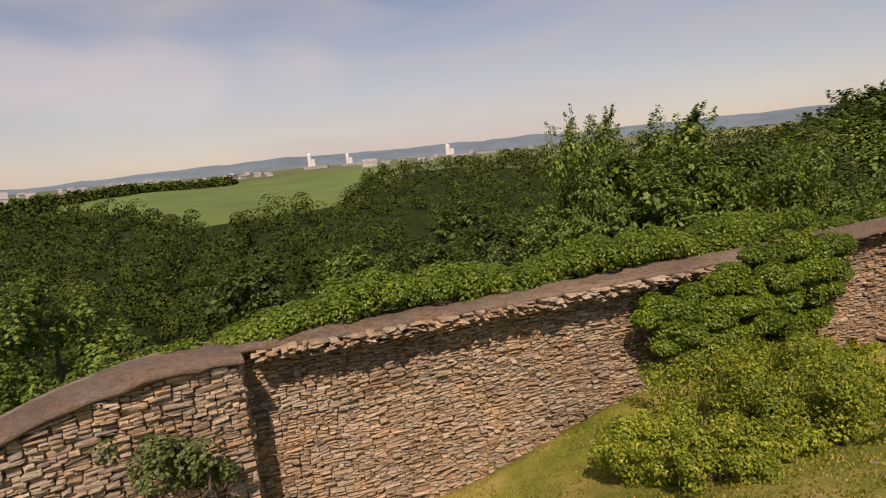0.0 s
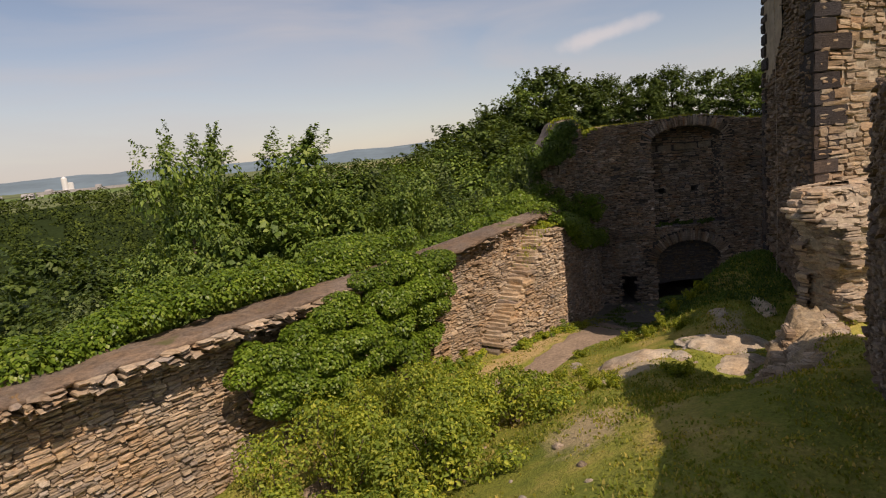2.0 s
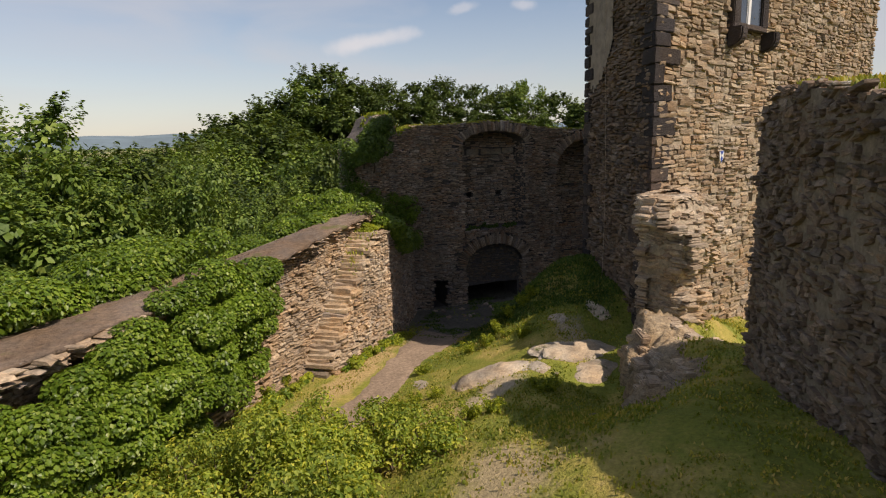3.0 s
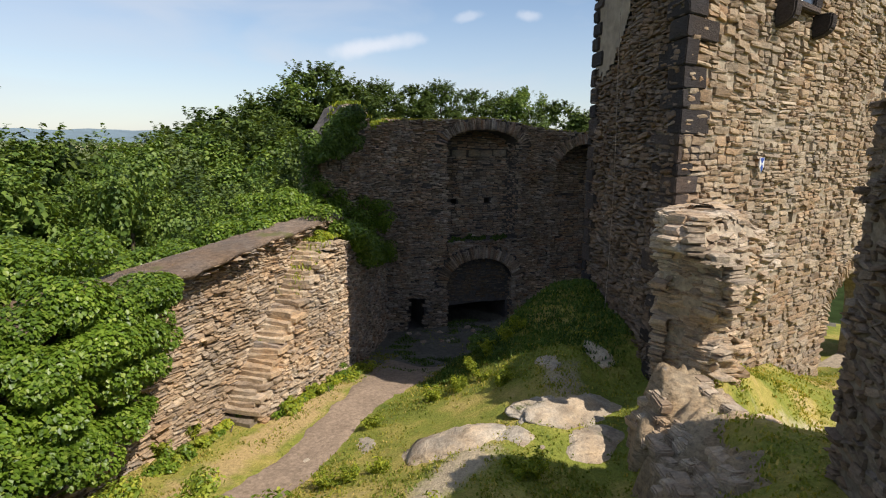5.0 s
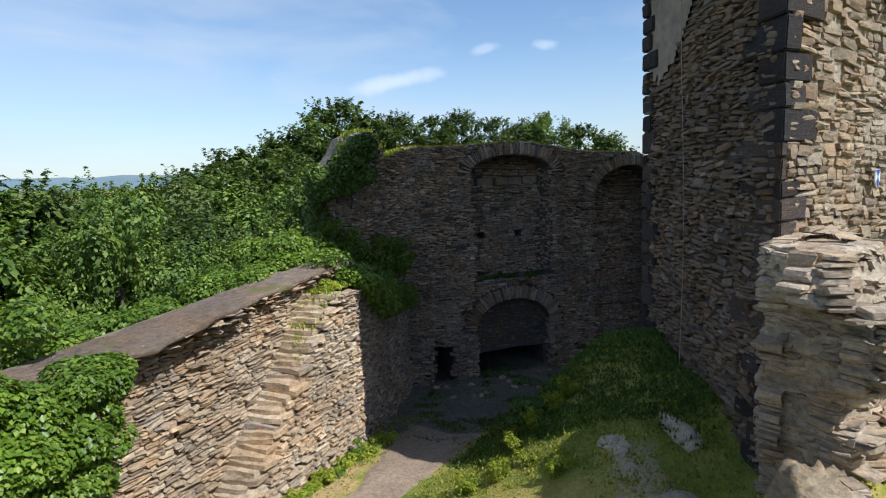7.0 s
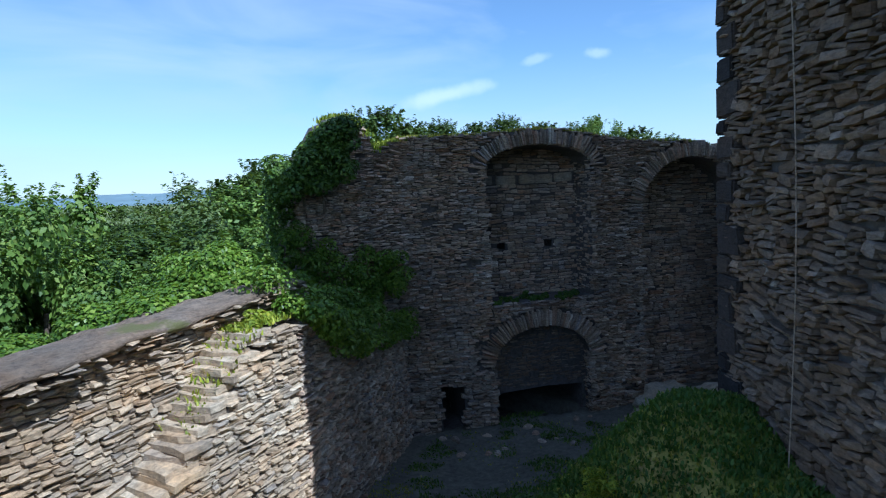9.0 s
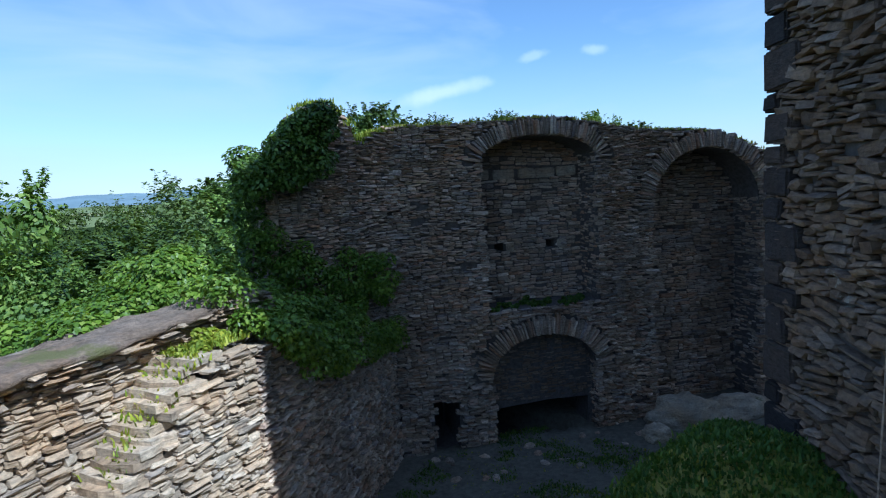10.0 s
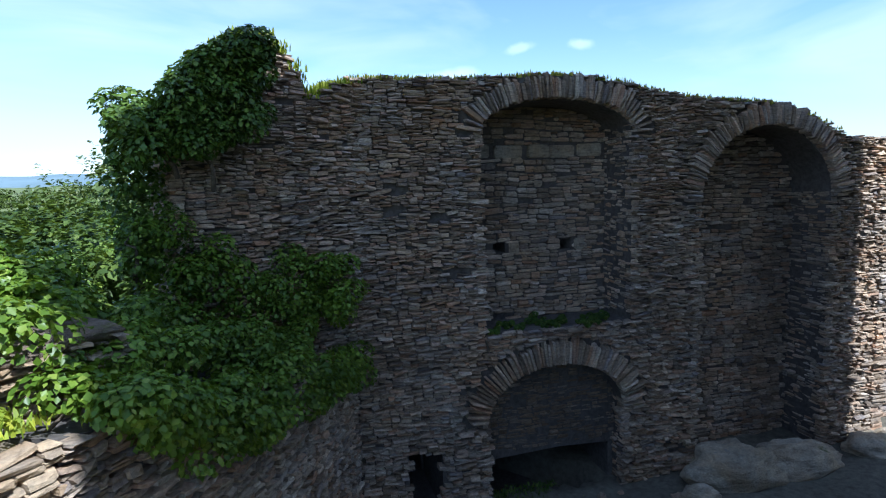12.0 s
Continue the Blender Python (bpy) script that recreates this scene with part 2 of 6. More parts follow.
mat_woods = leaf_material("valley_woods", [(0.0, (0.030, 0.048, 0.011)), (0.6, (0.046, 0.069, 0.015)), (1.0, (0.071, 0.097, 0.021))], 0.0, 0.8, 0.12, ((0.40, 0.48, 0.45), (1.7, 1.55, 1.2)), 0.08)
mat_ivy = leaf_material("ivy_leaves", [(0.0, (0.07, 0.13, 0.014)), (0.5, (0.135, 0.22, 0.022)), (0.85, (0.20, 0.29, 0.036)), (1.0, (0.29, 0.36, 0.07))], 0.3, 0.4, 0.8)
mat_ivy_dark = leaf_material("dark_ivy_leaves", [(0.0, (0.055, 0.10, 0.018)), (0.6, (0.10, 0.17, 0.026)), (1.0, (0.17, 0.24, 0.045))], 0.25, 0.42, 0.8)
mat_shrub = leaf_material("shrub_leaves", [(0.0, (0.154, 0.236, 0.036)), (0.5, (0.271, 0.344, 0.045)), (0.85, (0.399, 0.444, 0.064)), (1.0, (0.597, 0.580, 0.090))], 0.38, 0.55, 1.1)
mat_herb = leaf_material("yellow_green_herbs", [(0.0, (0.15, 0.22, 0.02)), (0.5, (0.27, 0.33, 0.03)), (1.0, (0.44, 0.45, 0.05))], 0.35, 0.55, 1.5)
# lush green whose dark tones also stand for shade near the tower
mat_lush = leaf_material("lush_grass_blades", [(0.0, (0.05, 0.10, 0.015)), (0.5, (0.085, 0.155, 0.024)), (0.85, (0.13, 0.20, 0.035)), (1.0, (0.24, 0.26, 0.07))], 0.3, 0.6, 0.7)
mat_grass = leaf_material("grass_blades", [(0.0, (0.15, 0.205, 0.03)), (0.5, (0.26, 0.30, 0.05)), (0.85, (0.40, 0.37, 0.09)), (1.0, (0.56, 0.45, 0.18))], 0.4, 0.6, 0.9, ((0.6, 0.72, 0.6), (1.3, 1.15, 1.0)))


def ground_material():
    """Dry summer turf with bare earth; a trodden grey track along the wall; woodland green outside."""
    m, n, l, b = principled("turf_and_earth", 0.95, 0.2)
    co = n.new("ShaderNodeNewGeometry").outputs["Position"]
    t = tex(n, l, co, 0.75, 9.0, 0.68)
    r = ramp(n, [(0.30, (0.13, 0.175, 0.03)), (0.48, (0.25, 0.265, 0.05)), (0.60, (0.42, 0.34, 0.10)), (0.74, (0.53, 0.40, 0.22))])
    l.new(t.outputs["Fac"], r.inputs[0])
    base = r.outputs[0]
    edge = tex(n, l, co, 2.2, 6.0, 0.7)
    for cx, cy, rx, ry, turn, colour in ((15.9, 8.75, 2.1, 0.55, -0.33, (0.55, 0.47, 0.37)), (11.8, 12.5, 0.9, 0.35, -0.15, (0.52, 0.42, 0.31)), (12.6, 16.2, 3.2, 0.38, 0.22, (0.50, 0.36, 0.18)), (14.6, 12.2, 0.5, 0.3, 0.3, (0.50, 0.40, 0.29)), (9.0, 10.9, 0.8, 0.5, 0.5, (0.50, 0.39, 0.24))):
        mp = n.new("ShaderNodeMapping")
        mp.vector_type = "TEXTURE"
        mp.inputs["Location"].default_value = (cx, cy, 0)
        mp.inputs["Rotation"].default_value = (0, 0, turn)
        mp.inputs["Scale"].default_value = (rx, ry, 1e4)
        l.new(co, mp.inputs["Vector"])
        ln = n.new("ShaderNodeVectorMath")
        ln.operation = "LENGTH"
        l.new(mp.outputs[0], ln.inputs[0])
        ad = n.new("ShaderNodeMath")
        ad.operation = "MULTIPLY_ADD"
        ad.inputs[1].default_value = 2.4
        l.new(edge.outputs["Fac"], ad.inputs[0])
        l.new(ln.outputs["Value"], ad.inputs[2])
        rp = ramp(n, [(0.0, (0.9, 0.9, 0.9)), (1.0, (0, 0, 0))])
        mr = n.new("ShaderNodeMapRange")
        mr.inputs["From Min"].default_value, mr.inputs["From Max"].default_value = 1.75, 2.35
        l.new(ad.outputs[0], mr.inputs["Value"])
        l.new(mr.outputs[0], rp.inputs[0])
        base = mixed(n, l, "MIX", rp.outputs[0], base, colour)
    t2 = tex(n, l, co, 22.0, 4.0, 0.7)
    r2 = ramp(n, [(0.3, (0.6, 0.6, 0.55)), (0.7, (1.25, 1.22, 1.1))])
    l.new(t2.outputs["Fac"], r2.inputs[0])
    c = mixed(n, l, "MULTIPLY", 0.8, base, r2.outputs[0])
    l.new(c, b.inputs["Base Color"])
    bp = n.new("ShaderNodeBump")
    bp.inputs["Strength"].default_value, bp.inputs["Distance"].default_value = 0.8, 0.05
    l.new(t2.outputs["Fac"], bp.inputs["Height"])
    l.new(bp.outputs[0], b.inputs["Normal"])
    return m


mat_ground = ground_material()
mat_track = plain_material("trodden_gravel_track", (0.29, 0.215, 0.15), 0.95, 16.0, 0.35, 0.5)
# bare dirt, its colour darkened for the tower's shade before the arcade
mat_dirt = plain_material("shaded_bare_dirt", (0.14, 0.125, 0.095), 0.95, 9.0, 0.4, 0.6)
# floor kept very dark so gaps between the crowns read as shade
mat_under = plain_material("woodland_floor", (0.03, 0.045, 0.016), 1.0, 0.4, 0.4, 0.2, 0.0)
mat_plain = plain_material("farmland", (0.14, 0.165, 0.06), 0.95, 0.006, 0.5, 0.0)
mat_field = plain_material("green_field", (0.13, 0.19, 0.045), 0.9, 0.02, 0.2, 0.0)
mat_wheat = plain_material("pale_field", (0.30, 0.28, 0.12), 0.9, 0.02, 0.2, 0.0)
# distance haze put into the ridge colour as a blue-grey tint
mat_hill = plain_material("haze_tinted_hills", (0.165, 0.225, 0.255), 1.0, 0.004, 0.2, 0.0)
mat_house = plain_material("pale_house_wall", (0.5, 0.47, 0.43), 0.8, 0.2, 0.1, 0.0)
mat_white = plain_material("white_render", (0.78, 0.77, 0.74), 0.8, 0.2, 0.05, 0.0)
mat_roof = plain_material("grey_roof", (0.35, 0.33, 0.32), 0.8, 0.2, 0.2, 0.0)


# ---------------------------------------------------------------- mesh helpers
def mesh_ob(name, verts, faces, mat, parent=None, label="", smooth=False):
    me = bpy.data.meshes.new(name)
    me.from_pydata([tuple(map(float, v)) for v in verts], [], [tuple(map(int, f)) for f in faces])
    me.materials.append(mat)
    if smooth:
        me.polygons.foreach_set("use_smooth", [True] * len(me.polygons))
    me.update()
    ob = new(name, me)
    if parent is not None:
        ob.parent = parent
    if label:
        ob["label"] = label
    return ob


def part(name, bm, material, parent, label=""):
    me = bpy.data.meshes.new(name)
    bm.to_mesh(me)
    bm.free()
    me.materials.append(material)
    ob = new(name, me)
    ob.parent = parent
    if label:
        ob["label"] = label
    return ob


def smooth(a):
    a = min(1.0, max(0.0, a))
    return a * a * (3 - 2 * a)


def lerp(table, u):
    """Piecewise linear value from pairs (u, value)."""
    return float(np.interp(u, [p[0] for p in table], [p[1] for p in table]))


def fbm(x, y, z=0.0, octaves=3):
    return noise.fractal(Vector((x, y, z)), 1.0, 2.0, octaves)


class Face:
    """An upright wall face from A to B in plan; u runs along it, d outwards to the right of A-B."""

    def __init__(self, a, b):
        self.a, self.b = Vector((*a, 0)), Vector((*b, 0))
        self.e = (self.b - self.a).normalized()
        self.n = Vector((self.e.y, -self.e.x, 0))
        self.length = (self.b - self.a).length

    def at(self, u, d, z):
        return self.a + self.e * u + self.n * d + Vector((0, 0, z))


def slab(name, face, outline, holes, d0, d1, mat, parent=None, label=""):
    """A slab of the outline (u, z) with holes through it, from depth d0 (front) to d1 (back)."""
    from mathutils.geometry import tessellate_polygon
    loops = [outline] + list(holes)
    flat = [p for loop in loops for p in loop]
    tris = tessellate_polygon([[Vector((u, z, 0)) for u, z in loop] for loop in loops])
    k = len(flat)
    verts = [face.at(u, d0, z) for u, z in flat] + [face.at(u, d1, z) for u, z in flat]
    faces = [tuple(t) for t in tris] + [tuple(i + k for i in reversed(t)) for t in tris]
    s = 0
    for loop in loops:
        for i in range(len(loop)):
            j = (i + 1) % len(loop)
            faces.append((s + i, s + j, s + j + k, s + i + k))
        s += len(loop)
    bm = bmesh.new()
    vs = [bm.verts.new(v) for v in verts]
    for f in faces:
        try:
            bm.faces.new([vs[i] for i in f])
        except ValueError:
            pass
    bmesh.ops.recalc_face_normals(bm, faces=bm.faces)
    ob = part(name, bm, mat, parent, label)
    return ob


def arch_loop(uc, half, z0, spring, rise, steps=14):
    """Outline of an arched opening: sides from z0 up to spring, then an elliptic head."""
    pts = [(uc - half, z0), (uc + half, z0)]
    for i in range(steps + 1):
        a = math.pi * i / steps
        pts.append((uc + half * math.cos(a), spring + rise * math.sin(a)))
    return pts


def inside(loop, u, z):
    hit = False
    for (u0, z0), (u1, z1) in zip(loop, loop[1:] + loop[:1]):
        if (z0 > z) != (z1 > z) and u < (u1 - u0) * (z - z0) / (z1 - z0) + u0:
            hit = not hit
    return hit


# unit stones, shared by the pieces
def unit_stone(rng):
    """A flaky split stone about 1 x 1 x 1 with chipped corners and a crooked front: front at d = 1."""
    j = rng.uniform
    outline = []
    for su, sz in ((-1, -1), (1, -1), (1, 1), (-1, 1)):
        k = j(0.0, 0.2)
        if k < 0.09:
            outline.append((su * (0.5 - j(0, 0.05)), sz * (0.5 - j(0, 0.08))))
        else:
            pair = [(su * 0.5, sz * (0.5 - k * 1.7)), (su * (0.5 - k), sz * 0.5)]
            outline += pair if su * sz > 0 else pair[::-1]
    n = len(outline)
    lean_u, lean_z = j(-0.22, 0.22), j(-0.22, 0.12)
    back = [(u, 0.0, z) for u, z in outline]
    mid = [(u * j(0.97, 1.0), 0.78 + j(-0.08, 0.06) + 0.5 * lean_u * u, z * j(0.95, 1.0)) for u, z in outline]
    front = [(u * j(0.90, 0.985), 0.98 + j(-0.10, 0.05) + lean_u * u + lean_z * z, z * j(0.78, 0.96)) for u, z in outline]
    v = back + mid + front + [(j(-0.2, 0.2), 1.0 + j(-0.04, 0.10), j(-0.15, 0.15))]
    f = []
    for r in (0, n):
        for i in range(n):
            k = (i + 1) % n
            f.append((r + i, r + n + i, r + n + k, r + k))
    for i in range(n):
        f.append((3 * n, 2 * n + (i + 1) % n, 2 * n + i))
    return np.array(v), f


_rng = random.Random(5)
STONES = [unit_stone(_rng) for _ in range(24)]
STONE_MESHES = {}


def stone_meshes(mat):
    if mat.name not in STONE_MESHES:
        made = []
        for v, f in STONES:
            me = bpy.data.meshes.new("stone")
            me.from_pydata([tuple(p) for p in v], [], f)
            me.materials.append(mat)
            made.append(me)
        STONE_MESHES[mat.name] = made
    return STONE_MESHES[mat.name]


def lay_stones(parent, face, stones, mat, pieces, name="stone"):
    """stones: (u, d, z, width, depth, height, turn). The first ones become parts, the rest one mesh."""
    rng = random.Random(len(stones))
    basis = Matrix((-face.e, face.n, Vector((0, 0, 1)))).transposed()
    meshes = stone_meshes(mat)
    verts, faces, base = [], [], 0
    for i, (u, d, z, w, dp, h, turn) in enumerate(stones):
        k = rng.randrange(len(STONES))
        rot = basis @ Matrix.Rotation(-turn, 3, "Y")
        lin = rot @ Matrix.Diagonal((w, dp, h))
        pos = face.at(u, d, z)
        if i < pieces:
            ob = new(name, meshes[k])
            ob.parent = parent
            ob.matrix_basis = Matrix.Translation(pos) @ lin.to_4x4()
        else:
            v, f = STONES[k]
            verts.append(v @ np.array(lin).T + np.array(pos))
            faces += [tuple(base + j for j in q) for q in f]
            base += len(v)
    if verts:
        ob = mesh_ob("masonry", np.concatenate(verts), faces, mat, parent)
        ob["kind"] = "stuff"


def coursed(rng, u0, u1, z0, z1, ok, height=(0.03, 0.085), width=(0.12, 0.42), proud=(0.0, 0.055), wave=0.10, tilt=0.0, skew=0.05):
    """Rubble of split slate: uneven beds, each run of a bed broken into one to four slates of varied length."""
    out = []
    z = z0
    mean = (height[0] + height[1]) / 2
    while z < z1:
        bed = mean * rng.uniform(1.7, 3.4)
        u = u0 - rng.uniform(0, 0.3)
        while u < u1:
            run = rng.uniform(*width) * rng.uniform(0.9, 1.6)
            k = max(1, round(bed / rng.uniform(*height)))
            cuts = [0.0] + sorted(min(0.92, max(0.08, (i + rng.uniform(-0.3, 0.3)) / k)) for i in range(1, k)) + [1.0]
            for q in range(len(cuts) - 1):
                h = (cuts[q + 1] - cuts[q]) * bed
                split = [0.0, 1.0] if run < 2.2 * h + 0.1 or rng.random() < 0.45 else [0.0, rng.uniform(0.3, 0.7), 1.0]
                for a, b in zip(split, split[1:]):
                    lo, hi = max(u + a * run, u0 - 0.03), min(u + b * run, u1 + 0.03)
                    w, uc = hi - lo, (lo + hi) / 2
                    if w < 0.03:
                        continue
                    zc = z + (cuts[q] + cuts[q + 1]) / 2 * bed + wave * fbm(uc * 0.5, z * 0.35, 3.1) + tilt * (uc - u0)
                    if not (u0 <= uc <= u1 and ok(uc, zc)) or rng.random() < 0.035:
                        continue
                    pr = rng.uniform(*proud) + 0.02 * fbm(uc * 1.3, zc * 1.3, 7.0)
                    if rng.random() < 0.05:
                        pr += rng.uniform(0.02, 0.06)
                    out.append((uc, -0.10, zc, w * rng.uniform(0.90, 1.03), 0.10 + max(-0.03, pr), h * rng.uniform(0.76, 1.0), rng.gauss(0, skew) + tilt))
            u += run
        z += bed
    return out


def voussoirs(rng, uc, half, spring, rise, length, thick=0.065, depth=0.12, proud=0.03):
    """Thin slates set on edge round an arch."""
    out = []
    a = 0.02
    while a < math.pi - 0.02:
        rr = length * rng.uniform(0.75, 1.1)
        c, s = math.cos(a), math.sin(a)
        # outward normal of the ellipse
        nu, nz = c / max(half, 1e-3), s / max(rise, 1e-3)
        q = math.hypot(nu, nz)
        nu, nz = nu / q, nz / q
        pu, pz = uc + half * c + nu * rr / 2, spring + rise * s + nz * rr / 2
        turn = math.atan2(nu, nz)
        t = thick * rng.uniform(0.7, 1.3)
        out.append((pu, -depth, pz, t * 0.93, depth + proud + rng.uniform(0, 0.05), rr, turn))
        a += t / math.hypot(half * s, rise * c)
    return out


# ---------------------------------------------------------------- ground
WALL_LINE = [(-60, -8.9), (-5.0, 10.6), (-0.9, 13.0), (0.4, 13.5), (7.6, 16.1), (10.9, 17.0), (15.0, 17.9), (16.2, 18.2), (17.4, 18.75), (19.8, 19.5), (60, 19.5)]


def wall_y(x):
    return lerp(WALL_LINE, x)


def court(x, y):
    """Height of the castle court: low along the wall, a grassy mound before the tower."""
    d = (wall_y(x) - y) * 0.95
    rise = 1.85 * smooth((d - 1.7) / 6.0)
    east = 1 - smooth((x - 18.6) / 3.6)
    base = 1.72 - 0.97 * smooth((x - 13.4) / 6.4) + 0.2 * smooth((12.6 - x) / 3)
    z = base + rise * east
    z += 0.62 * math.exp(-((x - 17.2) ** 2 / 2.6 + (y - 13.1) ** 2 / 1.6)) - 0.55 * math.exp(-((x - 14.6) ** 2 / 2.5 + (y - 11.3) ** 2 / 0.9))
    z += 0.5 * math.exp(-((x - 17.0) ** 2 / 2.2 + (y - 14.1) ** 2 / 1.3))
    z -= 0.95 * smooth((6.5 - x) / 5) * (1 - smooth((d - 0.8) / 3.0))
    z -= 0.85 * math.exp(-((x - 12.4) ** 2 / 2.4 + (y - 10.7) ** 2 / 1.2)) * smooth((y - 8.8 - (x - 11.7) * 0.627) / 0.7)
    # floor sunk behind the lower arch to keep the recess dark
    z -= 1.1 * smooth((0.616 * (x - 20.0) + 0.788 * (y - 19.35) - 0.3) / 0.3) * smooth((x - 20.6) / 0.3) * smooth((23.2 - x) / 0.4)
    z += 0.70 * math.exp(-((x - 18.3) ** 2 / 1.6 + (y - 13.5) ** 2 / 0.9)) + 0.17 * math.exp(-((x - 15.4) ** 2 / 1.0 + (y - 12.5) ** 2 / 0.8))
    # bank of turf against the shaded tower face
    along, away = (17.75 - x) * 0.775 + (12.96 - y) * 0.632, (17.75 - x) * 0.632 + (y - 12.96) * 0.775
    z += 0.5 * math.exp(-(away / 0.8) ** 2) * smooth((along + 0.3) / 1.0) * smooth((3.0 - along) / 0.9)
    dip = math.exp(-((x - 19.5) ** 2 / 14 + (y - 7.0) ** 2 / 9))
    z = z * (1 - dip) + 1.5 * dip
    low = smooth((x - 13.0) / 1.9) * smooth((10.35 - 0.25 * (x - 14) - y) / 1.1)
    z = z * (1 - low) + (1.65 + 0.04 * (x - 15)) * low
    rough = 0.10 * fbm(x * 0.7, y * 0.7) + 0.03 * fbm(x * 2.6, y * 2.6, 4.0)
    return z + rough * smooth((d + 0.2) / 1.5)


def country(x, y):
    """The slope outside the wall, the wooded valley, the fields and the far ridge."""
    r = math.hypot(x - 8, y - 12)
    out = max(0.0, y - wall_y(x)) if y > wall_y(x) else 0.0
    far = max(out, r * 0.72 - 14)
    z = 0.2 - 4.0 * smooth(far / 9) - 22.0 * smooth((far - 6) / 60)
    z += 26.0 * smooth((r - 170) / 620) + 5.0 * fbm(x * 0.004, y * 0.004, 2.0) * smooth((r - 90) / 300)
    z += 15.0 * smooth((r - 700) / 1500)
    z += 21.0 * math.exp(-((x - 76) ** 2 + (y - 54) ** 2) / 900)
    return z


def ground_z(x, y):
    d = wall_y(x) - y
    k = smooth((d + 0.8) / 0.8) * smooth((34 - x) / 8) * smooth((x + 26) / 14) * smooth((y + 22) / 14)
    if k <= 0:
        return country(x, y)
    return court(x, y) * k + country(x, y) * (1 - k)


def axis(lo, hi, step, reach, grow):
    a = list(np.arange(lo, hi + 1e-6, step))
    s, v = step, hi
    while v < reach:
        s *= grow
        v += s
        a.append(v)
    s, v = step, lo
    while v > -reach:
        s *= grow
        v -= s
        a.insert(0, v)
    return a


gx, gy = axis(-5, 29, 0.25, 4900, 1.16), axis(2, 22, 0.25, 4900, 1.16)
gv = [(x, y, ground_z(x, y)) for y in gy for x in gx]
nx = len(gx)
gf = [(j * nx + i, j * nx + i + 1, (j + 1) * nx + i + 1, (j + 1) * nx + i) for j in range(len(gy) - 1) for i in range(nx - 1)]
ground = mesh_ob("ground", gv, gf, mat_ground, smooth=True)
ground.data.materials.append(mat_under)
ground.data.materials.append(mat_plain)
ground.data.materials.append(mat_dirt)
for poly in ground.data.polygons:
    c = poly.center
    if math.hypot(c.x - 8, c.y - 12) > 560:
        poly.material_index = 2
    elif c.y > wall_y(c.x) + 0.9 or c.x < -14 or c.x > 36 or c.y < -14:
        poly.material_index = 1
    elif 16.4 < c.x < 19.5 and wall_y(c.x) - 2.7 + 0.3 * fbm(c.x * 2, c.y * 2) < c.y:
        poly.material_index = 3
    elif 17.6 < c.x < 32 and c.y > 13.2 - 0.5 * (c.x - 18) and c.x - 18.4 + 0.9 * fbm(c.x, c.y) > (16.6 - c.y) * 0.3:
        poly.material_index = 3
tagged(ground, "dry summer turf of a castle court above a wooded valley", "ground", kind="structure")


def draped(name, left, right, mat, lift, label, category, n=60, across=8, rag=0.15):
    """A sheet laid on the ground between two plan lines."""
    v, f = [], []
    for i in range(n + 1):
        t = i / n
        a, b = left(t), right(t)
        for j in range(across + 1):
            s = j / across
            x, y = a[0] + (b[0] - a[0]) * s, a[1] + (b[1] - a[1]) * s
            if j in (0, across):
                q = rag * fbm(t * 17, s * 3, 1.0)
                x, y = x + q, y + q
            z = ground_z(x, y) + lift * (1.0 if 0 < j < across else -1.0)
            v.append((x, y, z))
    for i in range(n):
        for j in range(across):
            q = i * (across + 1) + j
            f.append((q, q + 1, q + across + 2, q + across + 1))
    return tagged(mesh_ob(name, v, f, mat, smooth=True), label, category, kind="structure")


def track_mid(t):
    x = 5.0 + 12.3 * t
    return x, wall_y(x) - 1.95 + 0.12 * math.sin(t * 9)


def track_half(t):
    return 0.44 + 0.55 * smooth((t - 0.72) / 0.25)


draped("path", lambda t: (track_mid(t)[0], track_mid(t)[1] - track_half(t)), lambda t: (track_mid(t)[0], track_mid(t)[1] + track_half(t)), mat_track, 0.02,
       "trodden brown gravel path along the foot of the wall", "path")

# ---------------------------------------------------------------- long curtain wall
def structure(name, label, category="wall"):
    ob = new(name)
    ob.empty_display_size = 0.2
    return tagged(ob, label, category, kind="structure")


